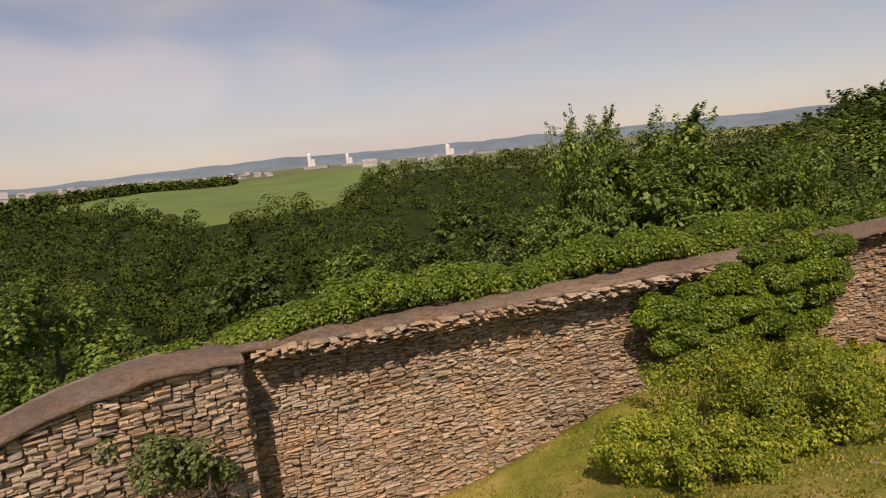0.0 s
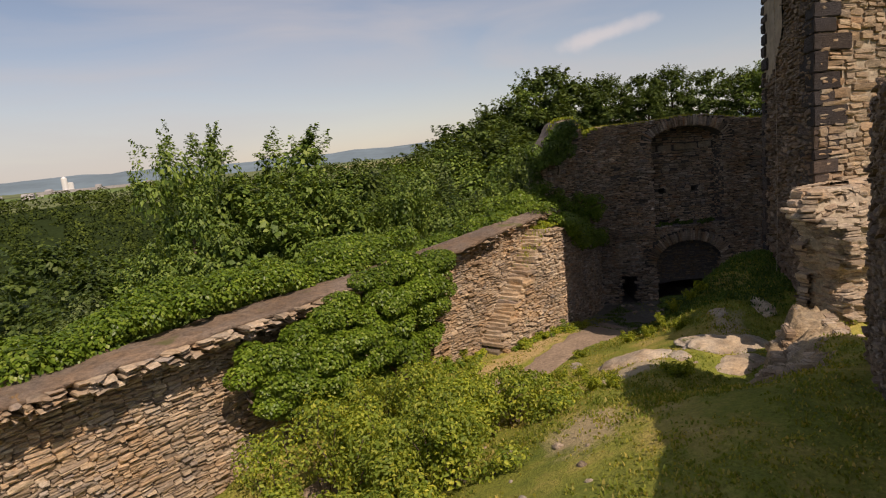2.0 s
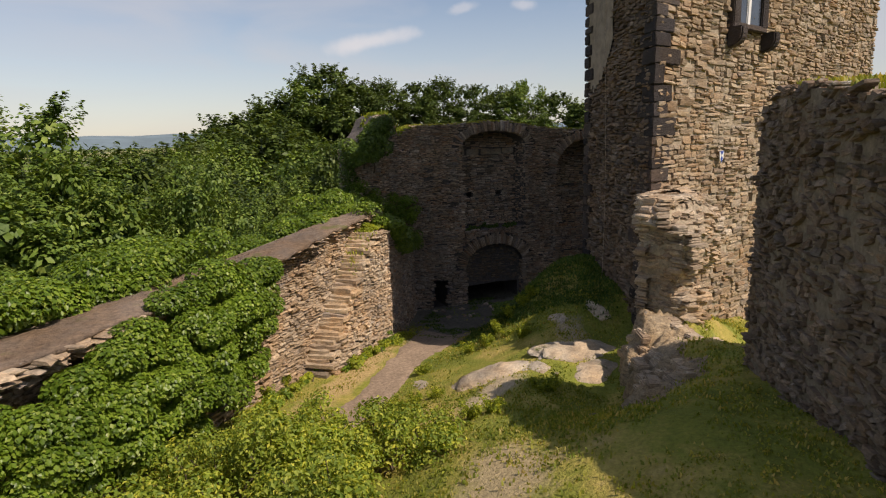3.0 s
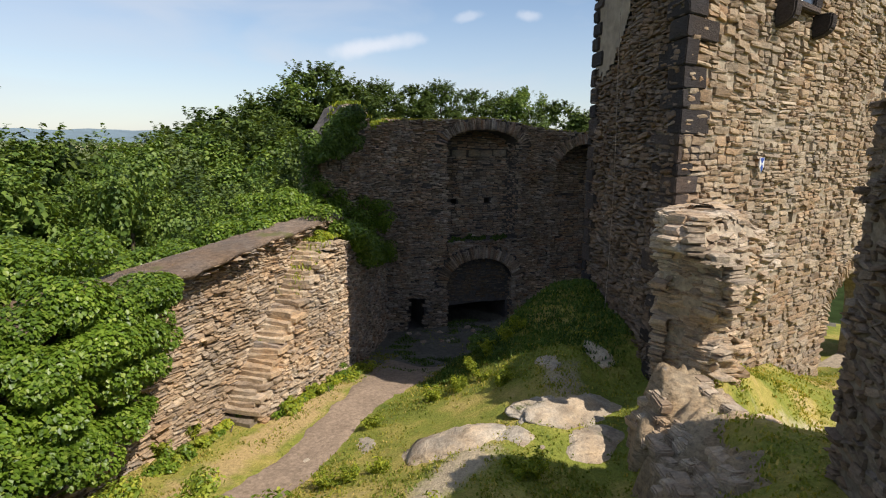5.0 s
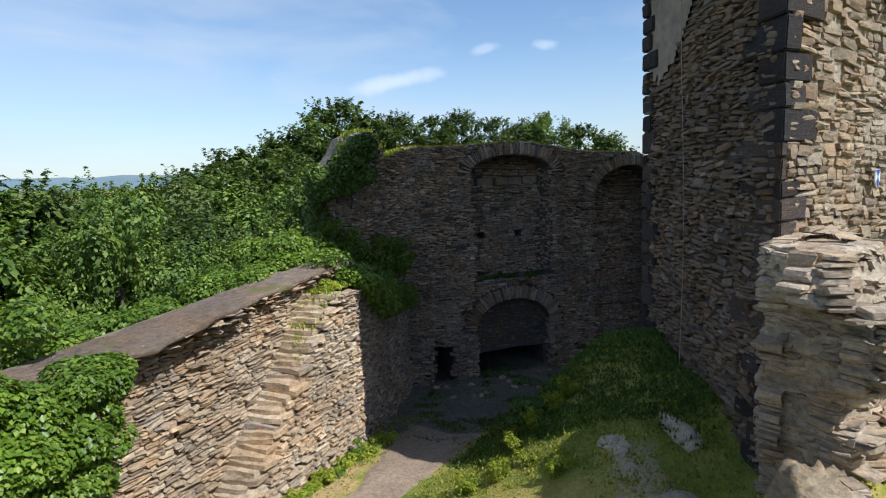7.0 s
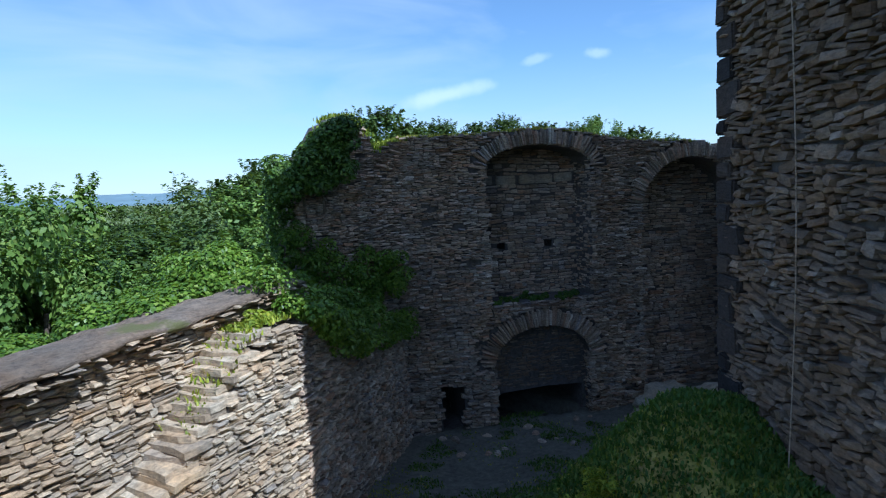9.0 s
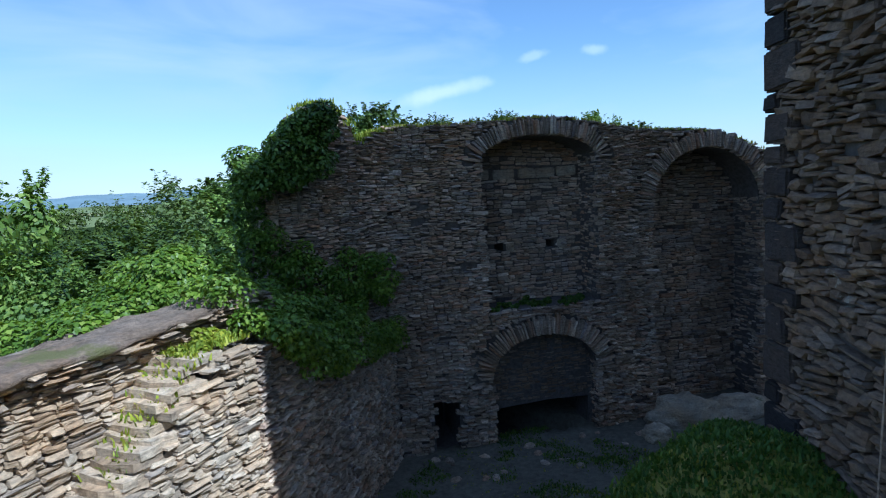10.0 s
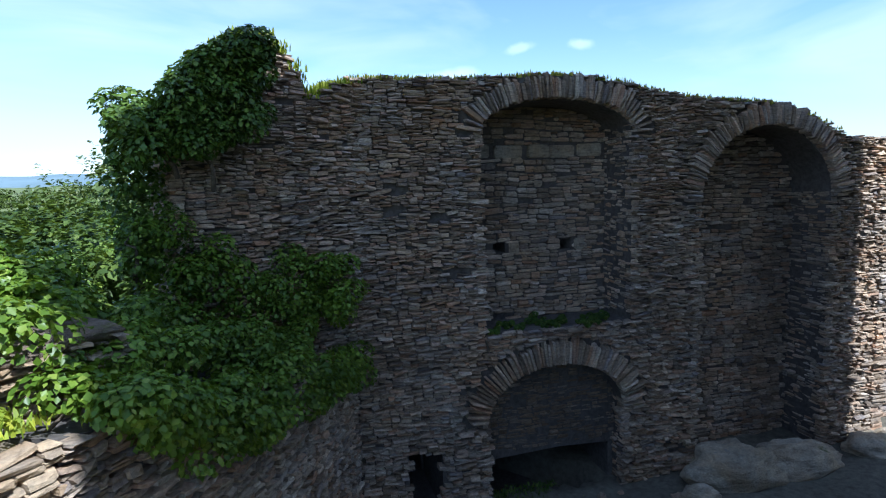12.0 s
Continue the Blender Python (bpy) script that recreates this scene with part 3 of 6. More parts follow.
def cap_strip(name, pts, width, mat, parent, thick=0.075, back=0.75, jut=lambda x: 0.17):
    """A rough sloping slate-and-mortar top along pts (x, y, z), from the court face outwards to the valley side."""
    v, f = [], []
    n = 9
    dense = []
    for (p, q) in zip(pts, pts[1:]):
        k = max(2, int(math.dist(p, q) / 0.18))
        dense += [tuple(p[i] + (q[i] - p[i]) * s / k for i in range(3)) for s in range(k)]
    dense.append(pts[-1])
    for i, p in enumerate(dense):
        q = dense[min(i + 1, len(dense) - 1)]
        o = dense[max(i - 1, 0)]
        t = Vector((q[0] - o[0], q[1] - o[1], 0)).normalized()
        nrm = Vector((-t.y, t.x, 0))
        for j in range(n):
            s = j / (n - 1)
            off = -jut(p[0]) + (back + jut(p[0]) + 0.06) * s
            arch = 0.05 * math.sin(math.pi * s) - 0.05 * s
            z = p[2] + arch + 0.05 * fbm(p[0] * 1.9, p[1] * 1.9 + s * 2, 1.0) + 0.02 * fbm(p[0] * 7, s * 9 + p[1] * 5, 5.0)
            if j == 0:
                off += 0.09 * fbm(p[0] * 3.3, p[1] * 3.3, 9.0)
            pos = Vector(p) + nrm * off
            v.append((pos.x, pos.y, z if 0 < j < n - 1 else z - 0.03))
        for j in (0, n - 1):
            v.append((v[i * (n + 2) + j][0] + nrm.x * (0.10 if j == 0 else -0.05), v[i * (n + 2) + j][1] + nrm.y * (0.10 if j == 0 else -0.05), v[i * (n + 2) + j][2] - thick))
    m = n + 2
    for i in range(len(dense) - 1):
        for j in range(n - 1):
            a = i * m + j
            f.append((a, a + m, a + m + 1, a + 1))
        f.append((i * m, i * m + n, (i + 1) * m + n, (i + 1) * m))
        f.append((i * m + n - 1, (i + 1) * m + n - 1, (i + 1) * m + n + 1, i * m + n + 1))
        f.append((i * m + n, i * m + n + 1, (i + 1) * m + n + 1, (i + 1) * m + n))
    return mesh_ob(name, v, f, mat, parent, smooth=True)


def core(name, face, u0, u1, z0, top, thick, mat, parent, front=-0.05, step=0.5):
    """Plain wall body under a top line."""
    us = list(np.arange(u0, u1, step)) + [u1]
    outline = [(u0, z0), (u1, z0)] + [(u, top(u)) for u in reversed(us)]
    return slab(name, face, outline, [], front, -thick, mat, parent)


LONG = [(-1.5, 13.22, 4.39), (0.4, 13.82, 4.35), (4.0, 15.0, 4.33), (7.6, 16.1, 4.37), (10.9, 16.9, 4.46), (13.0, 17.38, 4.58), (15.0, 17.85, 4.70), (16.1, 18.12, 4.76)]
wall_south = structure("wall_south", "long warm slate curtain wall with a weathered overhanging cap")
rng = random.Random(11)
for k, (p, q) in enumerate(zip(LONG, LONG[1:])):
    face = Face(p[:2], q[:2])
    top = lambda u, p=p, q=q, face=face: p[2] + (q[2] - p[2]) * u / face.length
    core("core", face, -0.02, face.length + 0.02, -0.6, lambda u: top(u) - 0.04, 0.75, mat_mortar, wall_south)
    st = coursed(rng, 0, face.length, 0.0, 5.0, lambda u, z: z < top(u) - 0.03 and z > ground_z(*face.at(u, 0.1, 0)[:2]) - 0.15, height=(0.025, 0.065), width=(0.08, 0.28), skew=0.09, wave=0.16)
    # a course of thin slates jutting below the cap
    u = 0.6 if k == 0 else 0.0
    while u < face.length:
        w = rng.uniform(0.10, 0.28)
        jut = 0.52 if k < 3 else 0.42 if k < 4 else 0.30 if k < 5 else 0.19
        for drop, less in ((0.05, 0.0), (0.10, 0.02), (0.15, 0.04), (0.20, 0.09), (0.25, 0.15)):
            if k < 5 or drop < 0.15 or rng.random() < 0.35:
                st.append((u + w / 2 + rng.uniform(-0.1, 0.1), -0.2, top(u) - drop, w * rng.uniform(0.8, 1.1), 0.2 + jut - less + (rng.uniform(-0.05, 0.05) if k < 4 else rng.uniform(-0.10, 0.05)), rng.uniform(0.035, 0.06) if k < 4 else rng.uniform(0.022, 0.042), rng.gauss(0, 0.02)))
        u += w
    rng.shuffle(st)
    lay_stones(wall_south, face, st, mat_wall, 60)
cap_strip("cap", [(-1.3, 13.29, 4.39)] + LONG[1:], 0.75, mat_cap, wall_south, jut=lambda x: 0.40 - 0.22 * smooth((x - 11.5) / 2.5))

# proud block at the west end, its top crumbling away westwards
BLOCK = Face((-6.2, 9.85), (-0.9, 12.55))
block_top = [(0.0, 2.55), (1.6, 3.35), (2.6, 3.97), (3.6, 4.27), (4.5, 4.43), (5.2, 4.47), (7, 4.45)]
wall_west = structure("wall_west", "ruined slate wall end with a crumbling sloping top")
core("core", BLOCK, 0, BLOCK.length, -0.8, lambda u: lerp(block_top, u) - 0.04, 1.25, mat_mortar, wall_west)
st = coursed(rng, 0, BLOCK.length, -0.3, 4.7, lambda u, z: z < lerp(block_top, u) - 0.09, proud=(0.0, 0.08), height=(0.03, 0.08), width=(0.1, 0.34), skew=0.08)
rng.shuffle(st)
lay_stones(wall_west, BLOCK, st, mat_wall, 200)
side = Face((-0.9, 12.55), (-1.2, 13.5))
lay_stones(wall_west, side, coursed(rng, 0.05, side.length, -0.3, 4.25, lambda u, z: z < 4.23), mat_wall, 0)
cap_strip("cap", [(*BLOCK.at(u, 0, 0)[:2], z) for u, z in block_top[:-1]] + [(-0.84, 12.58, 4.43)], 0.9, mat_cap, wall_west, back=1.2)

# ---------------------------------------------------------------- stair up the wall
K = (15.5, 17.35)
STAIR = Face((12.35, 16.6), K)
wall_stair = structure("wall_stair", "slate wall carrying a worn stone stair up to the wall walk", "stair wall")
N_STEPS = 16
stair_u = lambda i: 0.3 + 2.5 * i / N_STEPS
stair_z = lambda i: 1.9 + 2.5 * (i + 1) / N_STEPS
stair_top = lambda u: min(4.42, 1.9 + 2.5 * max(0.0, u - 0.25) / 2.5)
core("core", STAIR, 0.0, STAIR.length - 0.05, -0.4, lambda u: stair_top(u) - 0.12, 0.85, mat_mortar, wall_stair)
st = coursed(rng, 0.2, STAIR.length, 0.1, 4.6, lambda u, z: z < stair_top(u) - 0.08, height=(0.025, 0.065), width=(0.08, 0.28), skew=0.09, wave=0.16)
rng.shuffle(st)
lay_stones(wall_stair, STAIR, st, mat_wall, 120)
for i in range(N_STEPS):
    for layer in range(2):
        w = rng.uniform(0.66, 0.84) if layer else rng.uniform(0.74, 0.88)
        bm = bmesh.new()
        bmesh.ops.create_grid(bm, x_segments=3, y_segments=5, size=0.5)
        top_faces = bm.faces[:]
        ext = bmesh.ops.extrude_face_region(bm, geom=top_faces)
        low = [q for q in ext["geom"] if isinstance(q, bmesh.types.BMVert)]
        for q in low:
            q.co.z -= 1.0
        bmesh.ops.recalc_face_normals(bm, faces=bm.faces)
        ph = rng.uniform(0, 50)
        for q in bm.verts:
            lowv = q.co.z < -0.5
            rim = max(abs(q.co.x), abs(q.co.y)) > 0.49
            x, y = q.co.x, q.co.y
            r = 1 + 0.14 * fbm(x * 3.0 + ph, y * 3.0, 0.0)
            pinch = 1 - 0.28 * (abs(2 * y) ** 3) * (0.5 + 0.5 * math.sin(ph))
            z = 0.03 * fbm(x * 3 + ph, y * 3, 4.0) - 0.02 * rim
            q.co = Vector((x * r * pinch * (0.36 if layer else 0.42), y * r * w, z - (0.075 if lowv else 0.0)))
        bm.transform(Matrix.Translation(STAIR.at(stair_u(i) + rng.uniform(-0.03, 0.03) - 0.04 * (1 - layer), -0.44 + rng.uniform(-0.05, 0.04), stair_z(i) - 0.075 * (1 - layer))) @ Matrix((-STAIR.e, STAIR.n, Vector((0, 0, 1)))).transposed().to_4x4() @ Matrix.Rotation(rng.gauss(0, 0.06), 4, "Z") @ Matrix.Rotation(rng.gauss(0, 0.035), 4, "X"))
        part("step", bm, mat_wall, wall_stair)

# ---------------------------------------------------------------- shaded wall between the stair and the arcade
LINK = Face(K, (19.75, 19.52))
wall_link = structure("wall_link", "grey slate wall below an overgrown ledge")
link_top = lambda u: 4.38 - 1.08 * u / LINK.length
core("core", LINK, 0.05, LINK.length + 0.2, -0.6, lambda u: link_top(u) - 0.05, 1.5, mat_mortar_grey, wall_link)
st = coursed(rng, 0, LINK.length, -0.1, 4.5, lambda u, z: z < link_top(u) - 0.03, height=(0.025, 0.06), width=(0.07, 0.2), skew=0.14, wave=0.2)
rng.shuffle(st)
lay_stones(wall_link, LINK, st, mat_far, 150)

UPPER = Face((17.6, 19.92), (20.0, 19.42))
wall_upper = structure("wall_upper", "ruined upper slate wall with a broken stub on top")
upper_top = [(0, 6.2), (0.2, 6.6), (0.6, 7.0), (0.8, 7.4), (1.2, 7.42), (1.52, 7.1), (1.68, 6.72), (2.05, 6.95), (3.0, 7.06)]
core("core", UPPER, 0, UPPER.length + 0.1, 2.5, lambda u: lerp(upper_top, u) - 0.05, 0.9, mat_mortar_grey, wall_upper, step=0.25)
st = coursed(rng, 0, UPPER.length, 3.2, 7.6, lambda u, z: z < lerp(upper_top, u) - 0.02, height=(0.02, 0.06), width=(0.06, 0.22), skew=0.1, proud=(-0.01, 0.065))
rng.shuffle(st)
lay_stones(wall_upper, UPPER, st, mat_far, 200)
WEST_END = Face(UPPER.at(0, -0.9, 0)[:2], UPPER.at(0, 0, 0)[:2])
lay_stones(wall_upper, WEST_END, coursed(rng, 0, WEST_END.length, 3.0, 6.3, lambda u, z: True), mat_far, 0)

# ---------------------------------------------------------------- arcaded wall
ARC = Face((20.0, 19.35), (24.6, 15.75))
arc_top = [(-0.6, 7.05), (0.2, 7.06), (1.1, 7.06), (1.9, 7.1), (2.75, 7.16), (3.6, 7.09), (4.8, 6.87), (5.6, 6.82), (6.3, 6.8), (7.0, 6.68), (7.6, 6.45), (8.0, 6.24), (9.0, 6.2), (12.0, 6.15)]
UPPER_NICHE = arch_loop(2.78, 1.2, 3.40, 6.3, 0.46)
LOWER_ARCH = arch_loop(2.74, 1.12, 0.3, 2.05, 0.78)
TALL_NICHE = arch_loop(6.5, 1.3, 0.6, 5.2, 1.18)
THIRD_NICHE = arch_loop(10.3, 1.1, 0.6, 4.9, 1.1)
SMALL_DOOR = [(0.40, 0.7), (0.90, 0.7), (0.90, 1.70), (0.40, 1.74)]
HOLES = [UPPER_NICHE, LOWER_ARCH, TALL_NICHE, THIRD_NICHE, SMALL_DOOR]
wall_arcade = structure("wall_arcade", "tall grey slate wall with blind arches and a grassy crest")
us = list(np.arange(-0.3, 12.01, 0.3))
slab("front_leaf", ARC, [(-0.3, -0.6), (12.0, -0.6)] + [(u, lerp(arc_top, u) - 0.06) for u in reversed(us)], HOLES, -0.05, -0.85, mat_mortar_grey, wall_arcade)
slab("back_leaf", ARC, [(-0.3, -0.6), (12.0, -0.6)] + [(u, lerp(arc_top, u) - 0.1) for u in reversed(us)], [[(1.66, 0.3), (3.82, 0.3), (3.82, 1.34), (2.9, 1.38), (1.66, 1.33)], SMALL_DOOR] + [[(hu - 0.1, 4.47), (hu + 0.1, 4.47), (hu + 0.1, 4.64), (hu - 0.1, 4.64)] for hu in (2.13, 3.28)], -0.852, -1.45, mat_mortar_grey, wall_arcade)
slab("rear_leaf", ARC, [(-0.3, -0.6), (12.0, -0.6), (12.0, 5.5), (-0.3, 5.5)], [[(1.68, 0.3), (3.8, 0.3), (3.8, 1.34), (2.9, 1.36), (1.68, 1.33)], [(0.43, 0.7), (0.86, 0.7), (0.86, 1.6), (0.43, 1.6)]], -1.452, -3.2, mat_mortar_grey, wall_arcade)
# backing slab added to keep daylight out of the arch recess
slab("recess_backing", ARC, [(-0.3, -0.6), (5.0, -0.6), (5.0, 2.5), (-0.3, 2.5)], [], -3.202, -3.6, mat_mortar_grey, wall_arcade)
FILL_HOLE = [(1.72, 0.3), (3.76, 0.3), (3.76, 1.33), (2.9, 1.37), (1.72, 1.32)]
slab("arch_fill", ARC, arch_loop(2.74, 1.11, 0.2, 2.05, 0.77), [FILL_HOLE], -0.30, -0.848, mat_mortar_grey, wall_arcade)
near = lambda u, z, c: ((u - c[0]) / (c[1] + c[4])) ** 2 + ((z - c[2]) / (c[3] + c[4])) ** 2 < 1 and z > c[2] - 0.05
RINGS = [(2.78, 1.2, 6.3, 0.46, 0.36), (2.74, 1.12, 2.05, 0.78, 0.42), (6.5, 1.3, 5.2, 1.18, 0.38), (10.3, 1.1, 4.9, 1.1, 0.38)]
GAPS = [(0.95, 5.15), (1.15, 4.35), (1.3, 2.6), (5.2, 2.85), (0.3, 5.55), (0.32, 5.25), (4.9, 1.2)]
on_arcade = lambda u, z: z < lerp(arc_top, u) - 0.03 and not any(abs(u - a) < 0.13 and abs(z - b) < 0.07 for a, b in GAPS) and not any(inside(h, u, z) for h in HOLES) and not any(near(u, z, c) for c in RINGS)
st = coursed(rng, -0.25, 8.9, 0.4, 7.5, on_arcade, height=(0.018, 0.06), width=(0.05, 0.24), skew=0.10, wave=0.16, proud=(-0.01, 0.065))
st += coursed(rng, 8.9, 12.0, 0.4, 6.5, on_arcade, height=(0.04, 0.09), width=(0.1, 0.4))
rng.shuffle(st)
lay_stones(wall_arcade, ARC, st, mat_far, 300)
for c in RINGS:
    lay_stones(wall_arcade, ARC, voussoirs(rng, c[0], c[1], c[2], c[3], c[4], 0.05, 0.12, 0.05), mat_far, 60, "voussoir")
BACK = Face(ARC.at(0, -0.83, 0)[:2], ARC.at(5, -0.83, 0)[:2])
st = coursed(rng, 1.5, 12.0, 0.2, 7.0, lambda u, z: (inside(UPPER_NICHE, u, z) and not 5.96 < z < 6.18) or inside(TALL_NICHE, u, z) or inside(THIRD_NICHE, u, z), height=(0.04, 0.09), width=(0.1, 0.32), proud=(0.0, 0.04))
st = [s for s in st if not any(abs(s[0] - hu) < 0.16 and abs(s[2] - 4.55) < 0.11 for hu in (2.13, 3.28))]
rng.shuffle(st)
lay_stones(wall_arcade, BACK, st, mat_far, 200)
FILL = Face(ARC.at(0, -0.28, 0)[:2], ARC.at(5, -0.28, 0)[:2])
st = coursed(rng, 1.6, 3.9, 1.3, 2.9, lambda u, z: inside(LOWER_ARCH, u, z) and z > 1.42, height=(0.025, 0.06), width=(0.08, 0.3), proud=(-0.03, 0.0), wave=0.06, skew=0.04)
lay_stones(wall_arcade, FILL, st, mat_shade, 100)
for uc, half, lo, hi in ((2.78, 1.2, 3.42, 6.3), (2.74, 1.12, 0.5, 2.05), (6.5, 1.3, 0.6, 5.2), (10.3, 1.1, 0.6, 4.9)):
    for a, b in ((ARC.at(uc + half, -0.83, 0), ARC.at(uc + half, -0.02, 0)), (ARC.at(uc - half, -0.02, 0), ARC.at(uc - half, -0.83, 0))):
        reveal = Face(a[:2], b[:2])
        lay_stones(wall_arcade, reveal, coursed(rng, 0, reveal.length, lo, hi, lambda u, z: True, height=(0.03, 0.08), width=(0.1, 0.3), proud=(-0.02, 0.03)), mat_far, 0)

# ---------------------------------------------------------------- tower
Q1, Q2, Q3, Q4 = (15.25, 10.92), (17.75, 12.96), (26.00, 7.02), (26.20, 10.60)
TOWER_TOP = 15.1
tower = structure("wall_tower", "tall slate tower with dark basalt quoins and small stone corbels", "tower")
SHADY, SUNNY = Face(Q2, Q1), Face(Q1, Q3)
PUTLOGS = [(4.12, 5.0), (7.19, 4.75)]
putlog = lambda u, z, s=0.11: [(u - s, z - s), (u + s, z - s), (u + s, z + s * 0.8), (u - s, z + s)]
GATE = arch_loop(8.0, 1.45, 1.0, 2.3, 1.15)
SLIT = [(0.42, 8.75), (0.72, 8.75), (0.72, 9.75), (0.42, 9.75)]


def prism(name, plan, z0, z1, mat, parent):
    bm = bmesh.new()
    k = len(plan)
    vs = [bm.verts.new((p[0], p[1], z)) for z in (z0, z1) for p in plan]
    for i in range(k):
        bm.faces.new((vs[i], vs[(i + 1) % k], vs[k + (i + 1) % k], vs[k + i]))
    bm.faces.new(vs[k:])
    bm.faces.new(vs[:k][::-1])
    bmesh.ops.recalc_face_normals(bm, faces=bm.faces)
    return part(name, bm, mat, parent)


prism("core", [SUNNY.at(3.2, -2.0, 0), SUNNY.at(SUNNY.length - 0.9, -2.0, 0), Q4, SHADY.at(0.06, -0.53, 0)], -0.5, TOWER_TOP - 0.02, mat_mortar_grey, tower)
prism("corner_core", [SUNNY.at(0.06, -0.06, 0), SUNNY.at(1.0, -0.06, 0), SUNNY.at(1.02, -0.54, 0), SHADY.at(SHADY.length - 1.0, -0.06, 0)], -0.5, TOWER_TOP - 0.03, mat_mortar, tower)
prism("roof_slab", [SUNNY.at(0.1, -0.08, 0), SUNNY.at(SUNNY.length, -0.08, 0), Q4, SHADY.at(0.08, -0.08, 0)], TOWER_TOP - 0.01, TOWER_TOP + 0.25, mat_cap, tower)
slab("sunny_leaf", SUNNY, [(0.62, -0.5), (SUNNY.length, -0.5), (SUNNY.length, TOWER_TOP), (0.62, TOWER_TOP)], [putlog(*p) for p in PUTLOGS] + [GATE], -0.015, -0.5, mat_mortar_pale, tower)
# shade in the colour: darker mortar here than on the sunny leaf
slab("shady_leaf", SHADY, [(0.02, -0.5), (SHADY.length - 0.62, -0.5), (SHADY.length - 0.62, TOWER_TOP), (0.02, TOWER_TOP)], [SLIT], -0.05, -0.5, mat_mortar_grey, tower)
plaster_edge = lambda u, z: 0.12 < u < 1.42 - 0.7 * smooth((8.5 - z) / 1.2) and z > 7.45 + 0.5 * abs(u - 0.45) + 0.25 * fbm(u * 3, z * 3, 8.0)
st = coursed(rng, 0.1, SHADY.length - 0.1, 1.5, 12.0, lambda u, z: not inside(SLIT, u, z) and not plaster_edge(u, z), height=(0.035, 0.095), width=(0.07, 0.24), skew=0.16, wave=0.2)
rng.shuffle(st)
# this face lies in shade and takes the darkened rubble
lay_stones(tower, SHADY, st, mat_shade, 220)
st = coursed(rng, 0.1, SUNNY.length, 0.8, 12.0, lambda u, z: not inside(GATE, u, z) and not any(abs(u - p[0]) < 0.17 and abs(z - p[1]) < 0.13 for p in PUTLOGS), height=(0.05, 0.15), width=(0.16, 0.46), proud=(0.0, 0.05), skew=0.06, wave=0.14)
st.sort(key=lambda s: s[0] > 5.5)
lay_stones(tower, SUNNY, st, mat_tower, 300)
lay_stones(tower, SUNNY, voussoirs(rng, 8.0, 1.45, 2.3, 1.15, 0.4), mat_tower, 0, "voussoir")

# plaster left on the shaded face
v, f = [], []
cells = [(i, j) for i in range(40) for j in range(70) if plaster_edge(0.1 + i * 0.05, 7.3 + j * 0.08)]
for i, j in cells:
    b0 = len(v)
    for du, dz in ((0, 0), (1, 0), (1, 1), (0, 1)):
        u, z = 0.1 + (i + du) * 0.05, 7.3 + (j + dz) * 0.08
        v.append(SHADY.at(u, 0.03 + 0.02 * fbm(u * 2, z * 2, 2.0), z))
    f.append((b0 + 3, b0 + 2, b0 + 1, b0))
bm = bmesh.new()
vv = [bm.verts.new(p) for p in v]
for q in f:
    bm.faces.new([vv[i] for i in q])
bmesh.ops.remove_doubles(bm, verts=bm.verts[:], dist=0.004)
part("plaster", bm, mat_plaster, tower, "patch of old grey plaster")


def block_mesh(rng, w, d, h, bevel=0.02):
    bm = bmesh.new()
    bmesh.ops.create_cube(bm, size=1)
    for q in bm.verts:
        q.co = Vector((q.co.x * w, q.co.y * d, q.co.z * h)) + Vector([rng.uniform(-0.012, 0.012) for _ in range(3)])
    bmesh.ops.bevel(bm, geom=bm.edges[:], offset=bevel, segments=2, affect="EDGES")
    return bm


def set_block(name, rng, face, u, d, z, w, dp, h, mat, parent, label=""):
    bm = block_mesh(rng, w, dp, h)
    bm.transform(Matrix.Translation(face.at(u, d, z)) @ Matrix((-face.e, face.n, Vector((0, 0, 1)))).transposed().to_4x4())
    return part(name, bm, mat, parent, label)


mat_slate_glass = plain_material("dusty_window", (0.05, 0.06, 0.08), 0.2, 3.0, 0.2, 0.0, 0.6)
z = 2.2
i = 0
while z < 12:
    h = rng.uniform(0.16, 0.38)
    long_, short = rng.uniform(0.48, 0.78), rng.uniform(0.24, 0.42)
    a, b = (long_, short) if i % 2 else (short, long_)
    sa, sb = SUNNY.e, -SHADY.e
    bis = (sa + sb).normalized()
    half_angle = sa.angle(sb) / 2
    out = 0.05 + rng.uniform(-0.015, 0.025)
    tip = Vector((*Q1, 0)) - bis * (out / math.sin(half_angle)) + bis * 0.05
    ring_ = [tip, SUNNY.at(a, out, 0), SUNNY.at(a, -0.14, 0), SHADY.at(SHADY.length - b, -0.14, 0), SHADY.at(SHADY.length - b, out, 0)]
    bm = bmesh.new()
    vs = [bm.verts.new(Vector((p.x, p.y, zz)) + Vector([rng.uniform(-0.012, 0.012) for _ in range(3)])) for zz in (z + 0.006, z + h - 0.006) for p in ring_]
    for k in range(5):
        bm.faces.new((vs[k], vs[(k + 1) % 5], vs[5 + (k + 1) % 5], vs[5 + k]))
    bm.faces.new(vs[5:])
    bm.faces.new(vs[:5][::-1])
    bmesh.ops.recalc_face_normals(bm, faces=bm.faces)
    bmesh.ops.bevel(bm, geom=bm.edges[:], offset=0.016, segments=2, affect="EDGES")
    part("quoin", bm, mat_quoin, tower)
    set_block("quoin", rng, SHADY, (a * 0.6) / 2 - 0.02, -0.04, z + h / 2, a * 0.6 + 0.04, 0.2, h * 0.9, mat_quoin, tower)
    z += h
    i += 1
